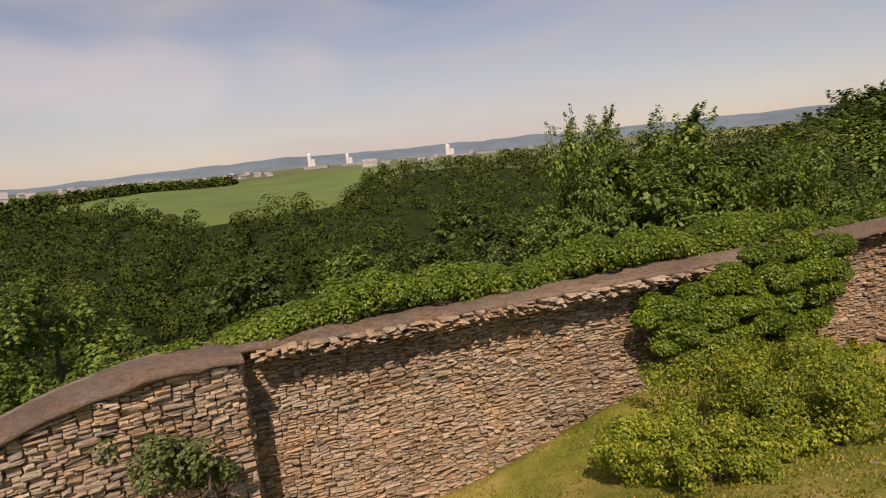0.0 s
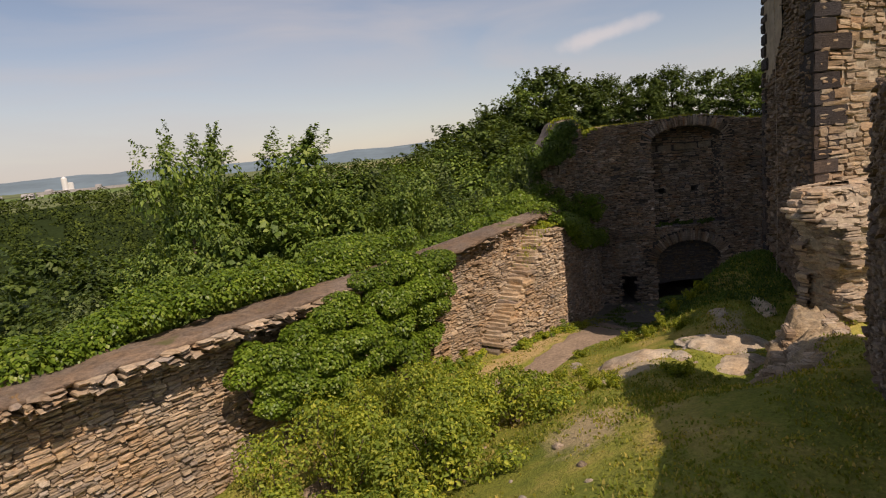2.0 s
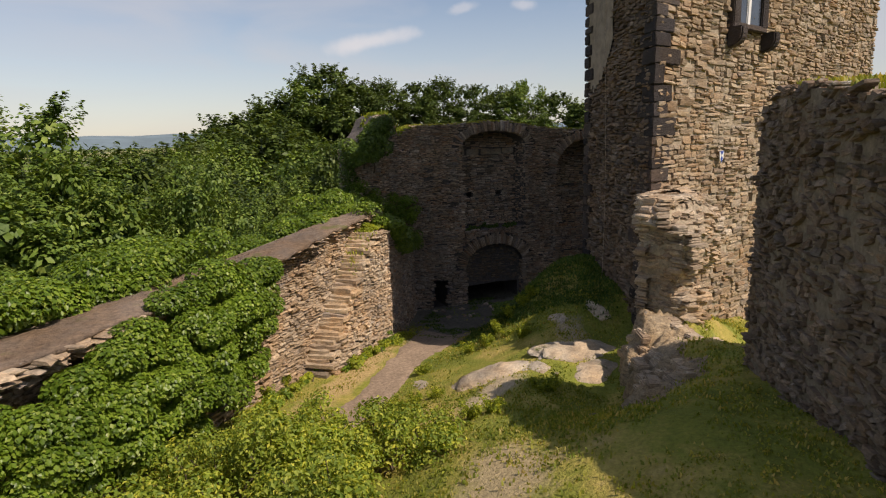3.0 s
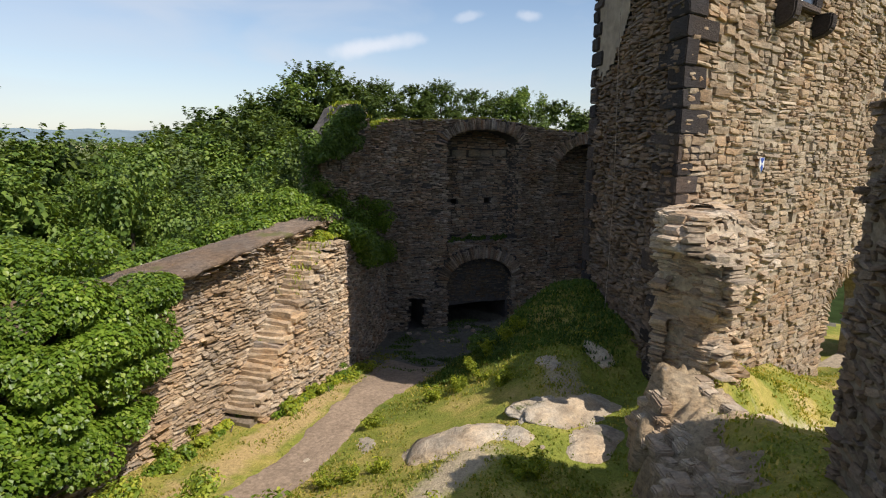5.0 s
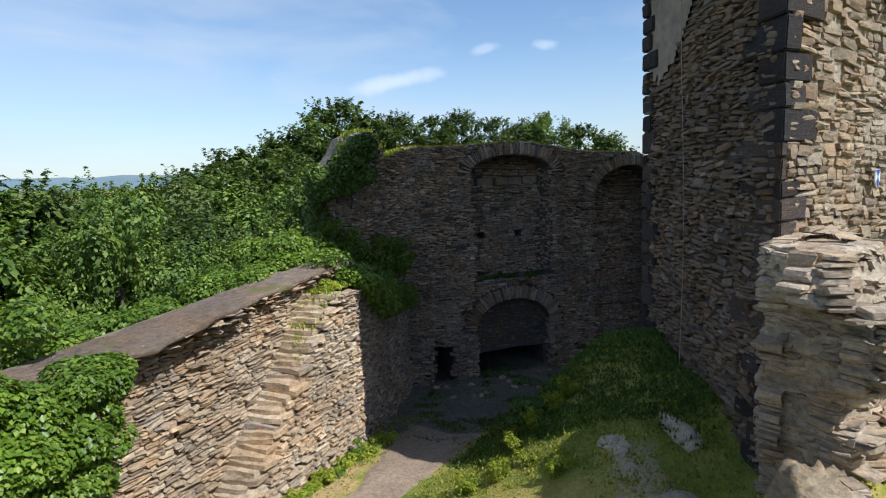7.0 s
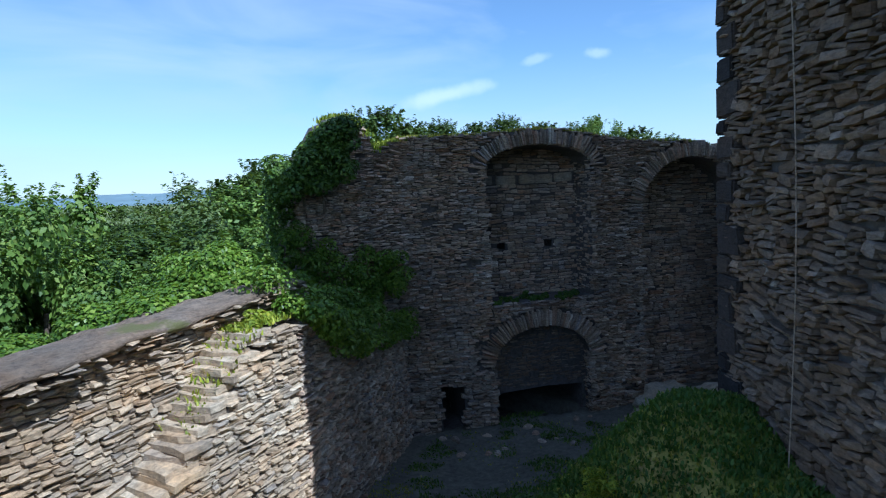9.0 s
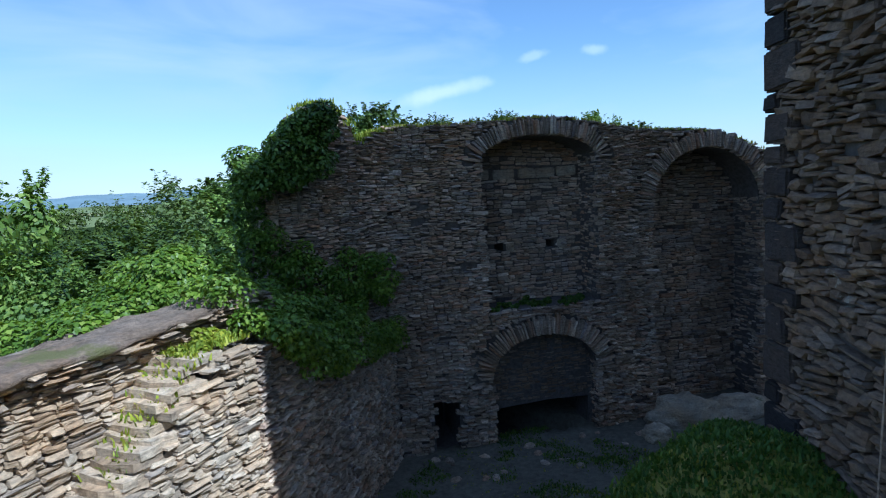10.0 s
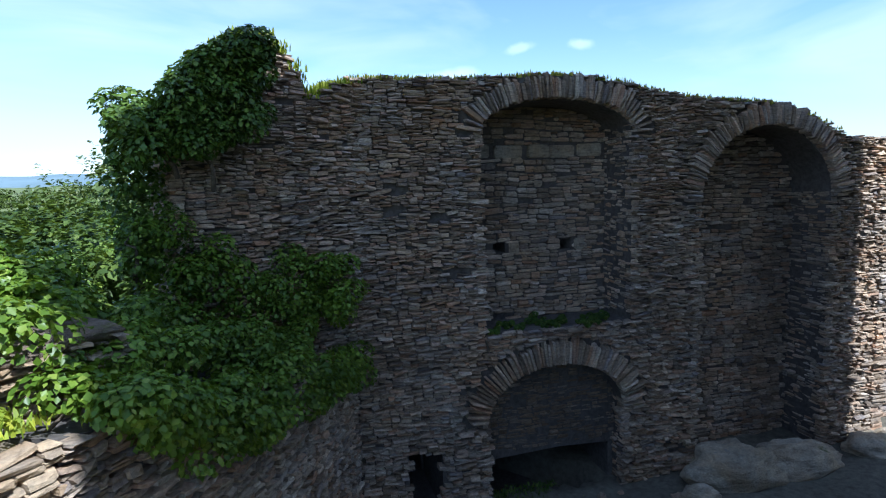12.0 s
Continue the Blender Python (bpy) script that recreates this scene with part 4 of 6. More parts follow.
for u in (2.62, 4.13):
    bm = bmesh.new()
    prof = [(0.0, 0.0), (0.0, 0.40), (0.32, 0.40), (0.32, 0.22)] + [(0.32 * math.cos(a), 0.22 - 0.22 * math.sin(a)) for a in (0.4, 0.75, 1.1, 1.4)]
    ring = [[bm.verts.new(SUNNY.at(u + sd * 0.125, 0.02 + d, 8.17 + z)) for d, z in prof] for sd in (-1, 1)]
    k = len(prof)
    for i in range(k):
        bm.faces.new((ring[0][i], ring[0][(i + 1) % k], ring[1][(i + 1) % k], ring[1][i]))
    bm.faces.new(ring[0][::-1])
    bm.faces.new(ring[1])
    bmesh.ops.recalc_face_normals(bm, faces=bm.faces)
    bmesh.ops.bevel(bm, geom=bm.edges[:], offset=0.03, segments=2, affect="EDGES")
    part("corbel", bm, mat_quoin, tower, "rounded dark stone corbel")
window = set_block("window", rng, SUNNY, 3.3, 0.0, 9.35, 1.0, 0.17, 1.4, mat_slate_glass, tower, "dark window pane in a stone frame")
set_block("window_sill", rng, SUNNY, 3.3, 0.02, 8.62, 1.5, 0.24, 0.12, mat_quoin, window)
for u in (2.7, 3.95):
    set_block("window_jamb", rng, SUNNY, u, 0.03, 9.35, 0.28, 0.2, 1.4, mat_quoin, window)
set_block("window_mullion", rng, SUNNY, 3.25, 0.05, 9.35, 0.14, 0.14, 1.4, mat_white, window, "white window mullion")


# ---------------------------------------------------------------- broken stub of wall at the tower's corner
STUB_LEVELS = [
    (2.2, [(15.1, 11.02), (14.62, 10.30), (15.05, 9.92), (15.7, 10.2), (15.6, 10.95)]),
    (3.55, [(15.05, 11.02), (14.60, 10.30), (15.0, 9.95), (15.62, 10.25), (15.5, 10.95)]),
    (3.9, [(15.0, 11.02), (14.75, 10.40), (15.1, 10.16), (15.5, 10.45), (15.5, 10.95)]),
    (4.2, [(14.9, 11.02), (14.40, 10.12), (15.15, 9.72), (15.9, 10.2), (15.6, 10.95)]),
    (4.85, [(14.8, 11.02), (14.16, 10.12), (15.15, 9.65), (16.1, 10.2), (15.6, 10.95)]),
    (5.12, [(14.6, 11.02), (13.66, 10.60), (15.0, 9.75), (16.2, 10.2), (15.6, 10.95)]),
    (5.36, [(14.7, 11.02), (14.0, 10.55), (14.95, 9.98), (15.9, 10.35), (15.6, 10.95)])]


def stub_plan(z):
    """The stub's outline at a height: a slender foot, an undercut, a wide jutting head."""
    zs = [q[0] for q in STUB_LEVELS]
    return [tuple(float(np.interp(z, zs, [q[1][i][k] for q in STUB_LEVELS])) for k in range(2)) for i in range(5)]


def ruin_stub(name, label, z0, z1, mat, seed):
    """A ragged solid of split stones laid in uneven beds."""
    rg = random.Random(seed)
    ob = structure(name, label)

    def ring(z):
        plan = stub_plan(z)
        cx, cy = sum(p[0] for p in plan) / 5, sum(p[1] for p in plan) / 5
        out = []
        for side, (p, q) in enumerate(zip(plan, plan[1:] + plan[:1])):
            k = 5 if side < 3 else 2
            for i in range(k):
                x, y = p[0] + (q[0] - p[0]) * i / k, p[1] + (q[1] - p[1]) * i / k
                w = 1 + 0.08 * fbm(side + i * 0.8 / k, z * 1.8, 2.0) + 0.05 * fbm(side * 2 + i, z * 7, 5.0)
                out.append((cx + (x - cx) * w, cy + (y - cy) * w))
        return out, cx, cy

    bm = bmesh.new()
    rings, z = [], z0
    while z < z1 - 0.02:
        pl, cx, cy = ring(z)
        rings.append([bm.verts.new((cx + (x - cx) * 0.975, cy + (y - cy) * 0.975, z)) for x, y in pl])
        z += 0.1
    n = len(rings[0])
    for a, b in zip(rings, rings[1:]):
        for i in range(n):
            bm.faces.new((a[i], a[(i + 1) % n], b[(i + 1) % n], b[i]))
    bm.faces.new(rings[-1])
    part("core", bm, mat_mortar_pale, ob)
    count = 0
    z = z0
    while z < z1:
        h = rg.uniform(0.05, 0.13)
        pl = ring(z + h / 2)[0]
        for i in range(n):
            f = Face(pl[i], pl[(i + 1) % n])
            row, u = [], rg.uniform(-0.12, 0.0)
            while u < f.length + 0.02:
                w = rg.uniform(0.10, 0.30)
                cut = [0.0, 1.0] if h < 0.09 or rg.random() < 0.5 else [0.0, rg.uniform(0.35, 0.65), 1.0]
                for lo, hi in zip(cut, cut[1:]):
                    if rg.random() > 0.05:
                        row.append((u + w / 2, -0.24, z + (lo + hi) / 2 * h, w * 1.02, 0.24 + rg.uniform(-0.05, 0.025), h * (hi - lo) * rg.uniform(0.8, 1.08), rg.gauss(0, 0.13)))
                u += w
            lay_stones(ob, f, row, mat, len(row) if count < 300 else 0)
            count += len(row)
        z += h
    # flat slates on the broken top
    pl, cx, cy = ring(z1)
    for k in range(34):
        a, b = rg.random() ** 0.5 * 0.95, rg.randrange(n)
        x, y = cx + (pl[b][0] - cx) * a, cy + (pl[b][1] - cy) * a
        bm = block_mesh(rg, rg.uniform(0.2, 0.5), rg.uniform(0.18, 0.4), rg.uniform(0.05, 0.1), 0.015)
        bm.transform(Matrix.Translation((x, y, z1 - 0.04 + rg.uniform(0, 0.07))) @ Matrix.Rotation(rg.uniform(0, 3.1), 4, "Z") @ Matrix.Rotation(rg.gauss(0, 0.1), 4, "X"))
        part("slate", bm, mat, ob)
    return ob


ruin_stub("wall_stub", "broken stub of pale slate wall, undercut and ragged", 2.2, 5.36, mat_stub, 3)

# ---------------------------------------------------------------- tall ruined wall beside the breach
BREACH = Face((12.0, 9.0), (7.4, 6.9))
breach_top = [(0, 6.55), (0.15, 6.85), (0.5, 6.98), (1.4, 6.93), (2.2, 6.8), (3.2, 6.5), (4.6, 6.0)]
wall_breach = structure("wall_breach", "tall ruined slate wall with grass on its broken top")
# unseen depth behind the face, shaped so its shadow crosses the low wall
prism("core", [BREACH.at(BREACH.length, -0.012, 0), BREACH.at(BREACH.length, -2.4, 0), (12.5, 6.3), (12.95, 7.4), BREACH.at(0.01, -0.012, 0)], 1.2, 6.2, mat_mortar, wall_breach)
core("crest", BREACH, 0, BREACH.length, 6.1, lambda u: lerp(breach_top, u) - 0.06, 2.2, mat_mortar, wall_breach, front=-0.012, step=0.25)
st = coursed(rng, 0.0, BREACH.length, 2.6, 7.0, lambda u, z: z < lerp(breach_top, u), height=(0.03, 0.10), width=(0.05, 0.18), proud=(-0.02, 0.045), wave=0.3, skew=0.3)
rng.shuffle(st)
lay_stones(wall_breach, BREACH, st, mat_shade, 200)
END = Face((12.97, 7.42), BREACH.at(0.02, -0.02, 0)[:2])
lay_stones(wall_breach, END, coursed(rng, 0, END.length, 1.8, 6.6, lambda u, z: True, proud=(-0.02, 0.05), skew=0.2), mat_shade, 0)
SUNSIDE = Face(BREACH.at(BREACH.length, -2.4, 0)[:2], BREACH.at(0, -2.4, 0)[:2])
# sunlit side of the same wall takes the lighter tower rubble
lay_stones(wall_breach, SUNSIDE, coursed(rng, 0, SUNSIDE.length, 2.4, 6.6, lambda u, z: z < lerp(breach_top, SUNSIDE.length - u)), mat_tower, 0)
TOPF = [(u, lerp(breach_top, u)) for u in np.arange(0.1, 4.2, 0.3)]
cap_strip("cap", [(*BREACH.at(u, -0.25, 0)[:2], z - 0.05) for u, z in TOPF][::-1], 0.9, mat_cap, wall_breach, back=0.1, jut=lambda x: 2.1)


# low capped remains of the wall across the breach
def low_wall():
    a, b = Vector((11.7, 8.8, 0)), Vector((14.22, 10.72, 0))
    n, m = 90, 44
    v, f = [], []
    e = (b - a).normalized()
    s = Vector((-e.y, e.x, 0))
    for i in range(n + 1):
        t = i / n
        c = a.lerp(b, t)
        top = 3.36 + 0.10 * smooth((t - 0.72) / 0.12) + 0.05 * math.sin(t * 7)
        half = 0.60 - 0.20 * smooth(t / 0.7) + 0.05 * math.sin(t * 11)
        flank = (1.9 - 0.8 * smooth((t - 0.55) / 0.4)) * (1 + 0.45 * fbm(t * 5.0, 2.0, 6.0))
        endz = 1.0 if t < 0.97 else 0.55
        for j in range(m + 1):
            q = j / m * 2 - 1
            off = half * (abs(q) ** 0.75) * (1 if q > 0 else -1) * (1.25 if abs(q) > 0.75 else 1.0) * (1 + (flank - 1) * max(0.0, q) ** 1.4)
            prof = 1 - abs(q) ** (3.6 if q < 0 else 2.0)
            base = ground_z(c.x + s.x * off, c.y + s.y * off) - 0.2
            z = base + (top * endz + (1 - endz) * 3.0 - base) * max(0.0, prof) ** 0.6
            z += (0.10 + 0.12 * abs(q)) * fbm(c.x * 2.2 + off, c.y * 2.2, off * 2) + 0.07 * fbm(c.x * 7, c.y * 7 + off * 5, 3.0) + 0.02 * fbm(c.x * 19, c.y * 19, off * 13)
            p = c + s * off
            v.append((p.x, p.y, z))
    for i in range(n):
        for j in range(m):
            q = i * (m + 1) + j
            f.append((q, q + m + 1, q + m + 2, q + 1))
    ob = structure("wall_low", "low remains of a wall under a smooth weathered mortar cap")
    mesh_ob("cap", v, f, mat_lowcap, ob, smooth=True)
    rg = random.Random(8)
    for side in (1, -1):
        for k in range(70 if side > 0 else 40):
            t = rg.uniform(0.15, 0.97)
            i, q = int(t * n), rg.uniform(0.55, 0.86) * side
            p = Vector(v[i * (m + 1) + int((q + 1) / 2 * m)])
            bm = block_mesh(rg, rg.uniform(0.14, 0.36), rg.uniform(0.12, 0.22), rg.uniform(0.06, 0.13), 0.02)
            bm.transform(Matrix.Translation(p - s * (0.05 * side) - Vector((0, 0, 0.01))) @ Matrix.Rotation(math.atan2(e.y, e.x) + rg.gauss(0, 0.2), 4, "Z") @ Matrix.Rotation(rg.gauss(0, 0.12), 4, "Y"))
            part("stone", bm, mat_stub, ob)


low_wall()


# ---------------------------------------------------------------- foliage helpers
def leaves(centres, normals, size, npr, droop=0.25, wide=0.55, fold=0.18, jitter=0.45):
    """Folded pointed leaves (four corners, two faces): arrays of centres and of facing directions."""
    n = len(centres)
    nrm = normals + npr.normal(0, jitter, (n, 3))
    nrm /= np.linalg.norm(nrm, axis=1, keepdims=True) + 1e-9
    ref = npr.normal(0, 1, (n, 3))
    ref[:, 2] -= droop * 4
    t = ref - nrm * (ref * nrm).sum(1, keepdims=True)
    t /= np.linalg.norm(t, axis=1, keepdims=True) + 1e-9
    b = np.cross(nrm, t)
    s = (size * npr.uniform(0.65, 1.3, n))[:, None]
    base = centres - t * s * 0.5
    tip = centres + t * s * 0.5 - nrm * s * fold * 0.5
    left = centres + b * s * wide * 0.5 + nrm * s * fold
    right = centres - b * s * wide * 0.5 + nrm * s * fold
    v = np.stack([base, right, tip, left], 1).reshape(-1, 3)
    k = np.arange(n)[:, None] * 4
    f = np.concatenate([k + np.array([[0, 1, 2]]), k + np.array([[0, 2, 3]])], 1).reshape(-1, 3)
    return v, f


def fast_mesh(name, v, f, mat, parent=None):
    """A triangle mesh from arrays."""
    me = bpy.data.meshes.new(name)
    n, k = len(v), len(f)
    me.vertices.add(n)
    me.vertices.foreach_set("co", np.asarray(v, np.float32).ravel())
    me.loops.add(3 * k)
    me.loops.foreach_set("vertex_index", np.asarray(f, np.int32).ravel())
    me.polygons.add(k)
    me.polygons.foreach_set("loop_start", np.arange(0, 3 * k, 3, dtype=np.int32))
    me.materials.append(mat)
    me.update(calc_edges=True)
    me.validate()
    ob = new(name, me)
    if parent is not None:
        ob.parent = parent
    return ob


def tube(points, radii, sides=7):
    v, f = [], []
    for i, p in enumerate(points):
        q = points[min(i + 1, len(points) - 1)]
        o = points[max(i - 1, 0)]
        d = (Vector(q) - Vector(o)).normalized()
        a = d.orthogonal().normalized()
        b = d.cross(a)
        for k in range(sides):
            w = 2 * math.pi * k / sides
            v.append(Vector(p) + (a * math.cos(w) + b * math.sin(w)) * radii[i])
    for i in range(len(points) - 1):
        for k in range(sides):
            j = (k + 1) % sides
            f.append((i * sides + k, i * sides + j, (i + 1) * sides + j, (i + 1) * sides + k))
    return v, f


def bough(rg, start, end, r0, r1, n=6, wob=0.25):
    s, e = Vector(start), Vector(end)
    pts = []
    for i in range(n + 1):
        t = i / n
        p = s.lerp(e, t)
        if 0 < i:
            p += Vector((rg.gauss(0, wob), rg.gauss(0, wob), rg.gauss(0, wob * 0.6))) * (t * (1.15 - t))
        pts.append(p)
    return pts, [r0 + (r1 - r0) * i / n for i in range(n + 1)]


def clump_shell(npr, centre, radii, count, inner=0.55, lift=0.25):
    """Points near the surface of an uneven ellipsoid, thicker on top, and outward directions."""
    d = npr.normal(0, 1, (count, 3))
    d[:, 2] += lift
    d /= np.linalg.norm(d, axis=1, keepdims=True)
    r = inner + (1 - inner) * npr.random(count) ** 0.5
    p = np.array(centre) + d * r[:, None] * np.array(radii)
    out = d.copy()
    out[:, 2] += 0.6 if lift < 0.5 else 0.1
    return p, out


def make_tree(seed, height, spread, crown_from, mat, clumps, per, leaf, airy=1.0):
    """A broadleaf tree standing at the origin: trunk, limbs, crown."""
    rg, npr = random.Random(seed), np.random.default_rng(seed)
    ob = new("tree")
    tp, tr = bough(rg, (0, 0, -1.5), (rg.uniform(-0.4, 0.4), rg.uniform(-0.4, 0.4), height * 0.72), 0.026 * height, 0.007 * height, 9, 0.3)
    v, f = tube(tp, tr, 8)
    trunk = mesh_ob("trunk", v, f, mat_bark, ob, smooth=True)
    ends = []
    for k in range(9):
        t = 0.35 + 0.6 * k / 9
        s = tp[int(t * 9)]
        a = k * 2.4 + rg.uniform(-0.4, 0.4)
        reach = spread * (0.95 - 0.5 * max(0, t - 0.5)) * rg.uniform(0.7, 1.05)
        z = s.z + height * rg.uniform(0.10, 0.28)
        e = (s.x + math.cos(a) * reach, s.y + math.sin(a) * reach, min(z, height * 0.93))
        lp, lr = bough(rg, s, e, 0.010 * height, 0.0025 * height, 6, 0.3)
        v, f = tube(lp, lr, 5)
        mesh_ob("limb", v, f, mat_bark, trunk, smooth=True)
        ends += [lp[3], lp[5], lp[6]]
    ends.append(Vector((tp[-1].x, tp[-1].y, height * 0.9)))
    pts, outs, sizes = [], [], []
    mid, up = height * (0.5 + crown_from * 0.35), height * (0.5 - crown_from * 0.35)
    for k in range(clumps):
        if k % 3 == 0:
            c = Vector(ends[(k // 3) % len(ends)]) + Vector((rg.gauss(0, 0.3), rg.gauss(0, 0.3), rg.gauss(0, 0.3)))
        else:
            d = Vector((rg.gauss(0, 1), rg.gauss(0, 1), rg.gauss(0.35, 0.9))).normalized() * (0.45 + 0.5 * rg.random() ** 0.5)
            c = Vector((tp[-1].x * 0.5 + d.x * spread, tp[-1].y * 0.5 + d.y * spread, mid + d.z * up))
        rr = height * rg.uniform(0.05, 0.10)
        c.z = min(c.z, height - rr * 1.1)
        # a clump is a fan of leafy sprays reaching outwards and up, over a few inner leaves
        away = Vector((c.x, c.y, (c.z - mid) * 0.9)).normalized()
        n = int(per * rg.uniform(0.7, 1.3))
        p, o = clump_shell(npr, c, (rr * 0.8 * airy, rr * 0.8 * airy, rr * 0.6), n // 4, 0.5)
        pts.append(p)
        outs.append(o)
        sizes.append(np.full(len(p), leaf * 1.5))
        for q in range(5):
            way = np.array((away + Vector((rg.gauss(0, 0.55), rg.gauss(0, 0.55), rg.gauss(0.45, 0.45)))).normalized())
            m = n // 6
            t = npr.random(m) ** 0.8
            reach = rr * rg.uniform(1.0, 1.9)
            thick = rr * 0.40 * (1.15 - t)
            off = npr.normal(0, 0.55, (m, 3)) * thick[:, None] * np.array([1.0, 1.0, 0.6])
            p = np.array(c) + way * (t * reach)[:, None] + off
            p[:, 2] -= 0.25 * rr * t * t
            pts.append(p)
            outs.append(off * 1.2 / rr + way * 0.35 + np.array([0, 0, 0.75]))
            sizes.append(np.full(m, leaf) * npr.uniform(0.8, 1.25, m))
    v, f = leaves(np.concatenate(pts), np.concatenate(outs), np.concatenate(sizes), npr, droop=0.12, wide=0.7, fold=0.08, jitter=0.26)
    fast_mesh("crown", v, f, mat, ob)
    return ob


# ---------------------------------------------------------------- trees outside the wall
TREES = [make_tree(1, 12.0, 3.4, 0.24, mat_leaf, 84, 230, 0.19), make_tree(2, 12.0, 3.0, 0.22, mat_leaf_dark, 84, 170, 0.23),
         make_tree(3, 12.0, 2.3, 0.30, mat_leaf_pale, 60, 170, 0.17, 0.9), make_tree(4, 12.0, 3.8, 0.20, mat_leaf_dark, 96, 170, 0.24),
         make_tree(5, 12.0, 3.1, 0.25, mat_leaf, 84, 230, 0.19), make_tree(6, 12.0, 3.3, 0.26, mat_leaf, 86, 430, 0.14)]
TREE_LABELS = ["broad green oak with an uneven crown on the slope", "dense dark green tree with a rounded crown", "slender grey-green tree with a thin crown",
               "wide dark oak with a full crown behind the ruin", "mid-green broadleaf tree with a loose crown", "green broadleaf tree with upright leafy sprays"]
for ob, lab in zip(TREES, TREE_LABELS):
    tagged(ob, lab, "tree", "trees on the slope outside the wall")
# x, y, top, width, kind
TREE_SPOTS = [(7.7, 24.9, 8.2, 0.55, 5), (9.6, 25.0, 6.5, 0.9, 4), (10.9, 25.6, 6.4, 0.9, 5), (14.3, 26.0, 6.2, 0.66, 5), (14.7, 23.4, 6.55, 0.75, 5), (11.6, 24.2, 6.4, 0.7, 4), (13.6, 26.4, 6.4, 0.8, 1), (13.9, 23.0, 5.6, 0.6, 5),
              (25.6, 29.6, 6.6, 1.0, 0), (24.0, 27.5, 5.6, 0.9, 3), (22.2, 24.6, 5.2, 0.8, 4), (18.4, 24.6, 4.9, 0.9, 1), (16.6, 23.8, 5.0, 0.85, 5), (20.2, 25.4, 5.2, 0.9, 0), (12.6, 25.6, 5.2, 0.8, 0), (17.6, 28.0, 5.0, 1.1, 3),
              (20.5, 30.0, 5.2, 1.2, 1), (10.4, 23.2, 4.4, 0.75, 5), (6.4, 24.5, 4.4, 0.8, 4), (4.4, 26.5, 3.6, 0.9, 2), (2.0, 25.5, 2.2, 0.9, 1), (-0.6, 27.5, 1.6, 0.9, 2), (5.0, 30.5, 4.0, 1.0, 1), (8.6, 30.5, 5.0, 1.0, 0),
              (12.0, 31.0, 5.2, 1.0, 3), (0.5, 32.0, 1.6, 1.0, 0), (-4.5, 29.5, -0.6, 0.9, 1), (-5.0, 23.5, -0.2, 0.8, 1), (-8.5, 20.0, 0.3, 0.8, 3), (-8.0, 26.0, -1.8, 0.9, 2), (-11.0, 22.5, -1.5, 0.9, 1), (-12.0, 17.0, 0.2, 0.9, 1),
              (14.0, 33.5, 5.0, 1.0, 1), (17.5, 33.0, 5.0, 1.1, 3), (56.9, 72.1, 11.0, 1.0, 0), (59.6, 69.8, 12.5, 1.0, 1), (62.4, 67.3, 15.3, 1.0, 0), (64.7, 65.0, 16.9, 1.0, 3), (67.2, 62.3, 14.9, 1.1, 3), (70.3, 58.6, 15.0, 1.1, 1),
              (72.7, 55.2, 14.4, 1.1, 3), (75.0, 51.7, 15.0, 1.1, 1), (76.9, 48.4, 13.9, 1.1, 3), (78.9, 44.7, 13.5, 1.0, 1), (80.3, 41.6, 14.3, 0.9, 0), (81.7, 38.1, 12.3, 1.1, 3), (82.7, 35.3, 10.8, 1.1, 1), (66.0, 58.0, 13.0, 1.3, 3),
              (70.0, 52.0, 12.5, 1.3, 1), (60.0, 62.0, 11.5, 1.3, 3), (53.0, 64.0, 9.0, 1.2, 1), (34.7, 51.3, 7.2, 1.1, 0), (43.3, 57.5, 9.6, 1.1, 3), (48.5, 60.0, 9.0, 1.2, 1), (38.5, 55.0, 8.0, 1.2, 3), (21.5, 24.0, 6.5, 0.6, 1)]
rg = random.Random(21)
for i, (x, y, top, wide, kind) in enumerate(TREE_SPOTS):
    base = ground_z(x, y)
    k = max(0.35, (top - base) / 12.0)
    m = Matrix.Translation((x, y, base)) @ Matrix.Rotation(rg.uniform(0, 6.28), 4, "Z") @ Matrix.Diagonal((k * wide, k * wide, k, 1))
    copy_thing(TREES[kind], m)
# the first trees stand farther down the slope
for ob, (x, y) in zip(TREES, ((-16.0, 31.0), (-9.0, 36.0), (24.0, 36.0), (4.0, 37.0), (-2.5, 38.5), (11.0, 27.0))):
    ob.matrix_basis = Matrix.Translation((x, y, ground_z(x, y)))

# ---------------------------------------------------------------- woods in the valley
npr = np.random.default_rng(77)
pts, outs, sizes = [], [], []


def heading(x, y):
    return math.degrees(math.atan2(x - 2, y - 5))


def on_field(x, y):
    h, r = heading(x, y), math.hypot(x - 2, y - 5)
    return -31 < h < -5 and r > 300 + 5.0 * (h + 20) and r < 1000 and h < -9 + 0.012 * (r - 300) and r > 300 - 16 * (h + 21)


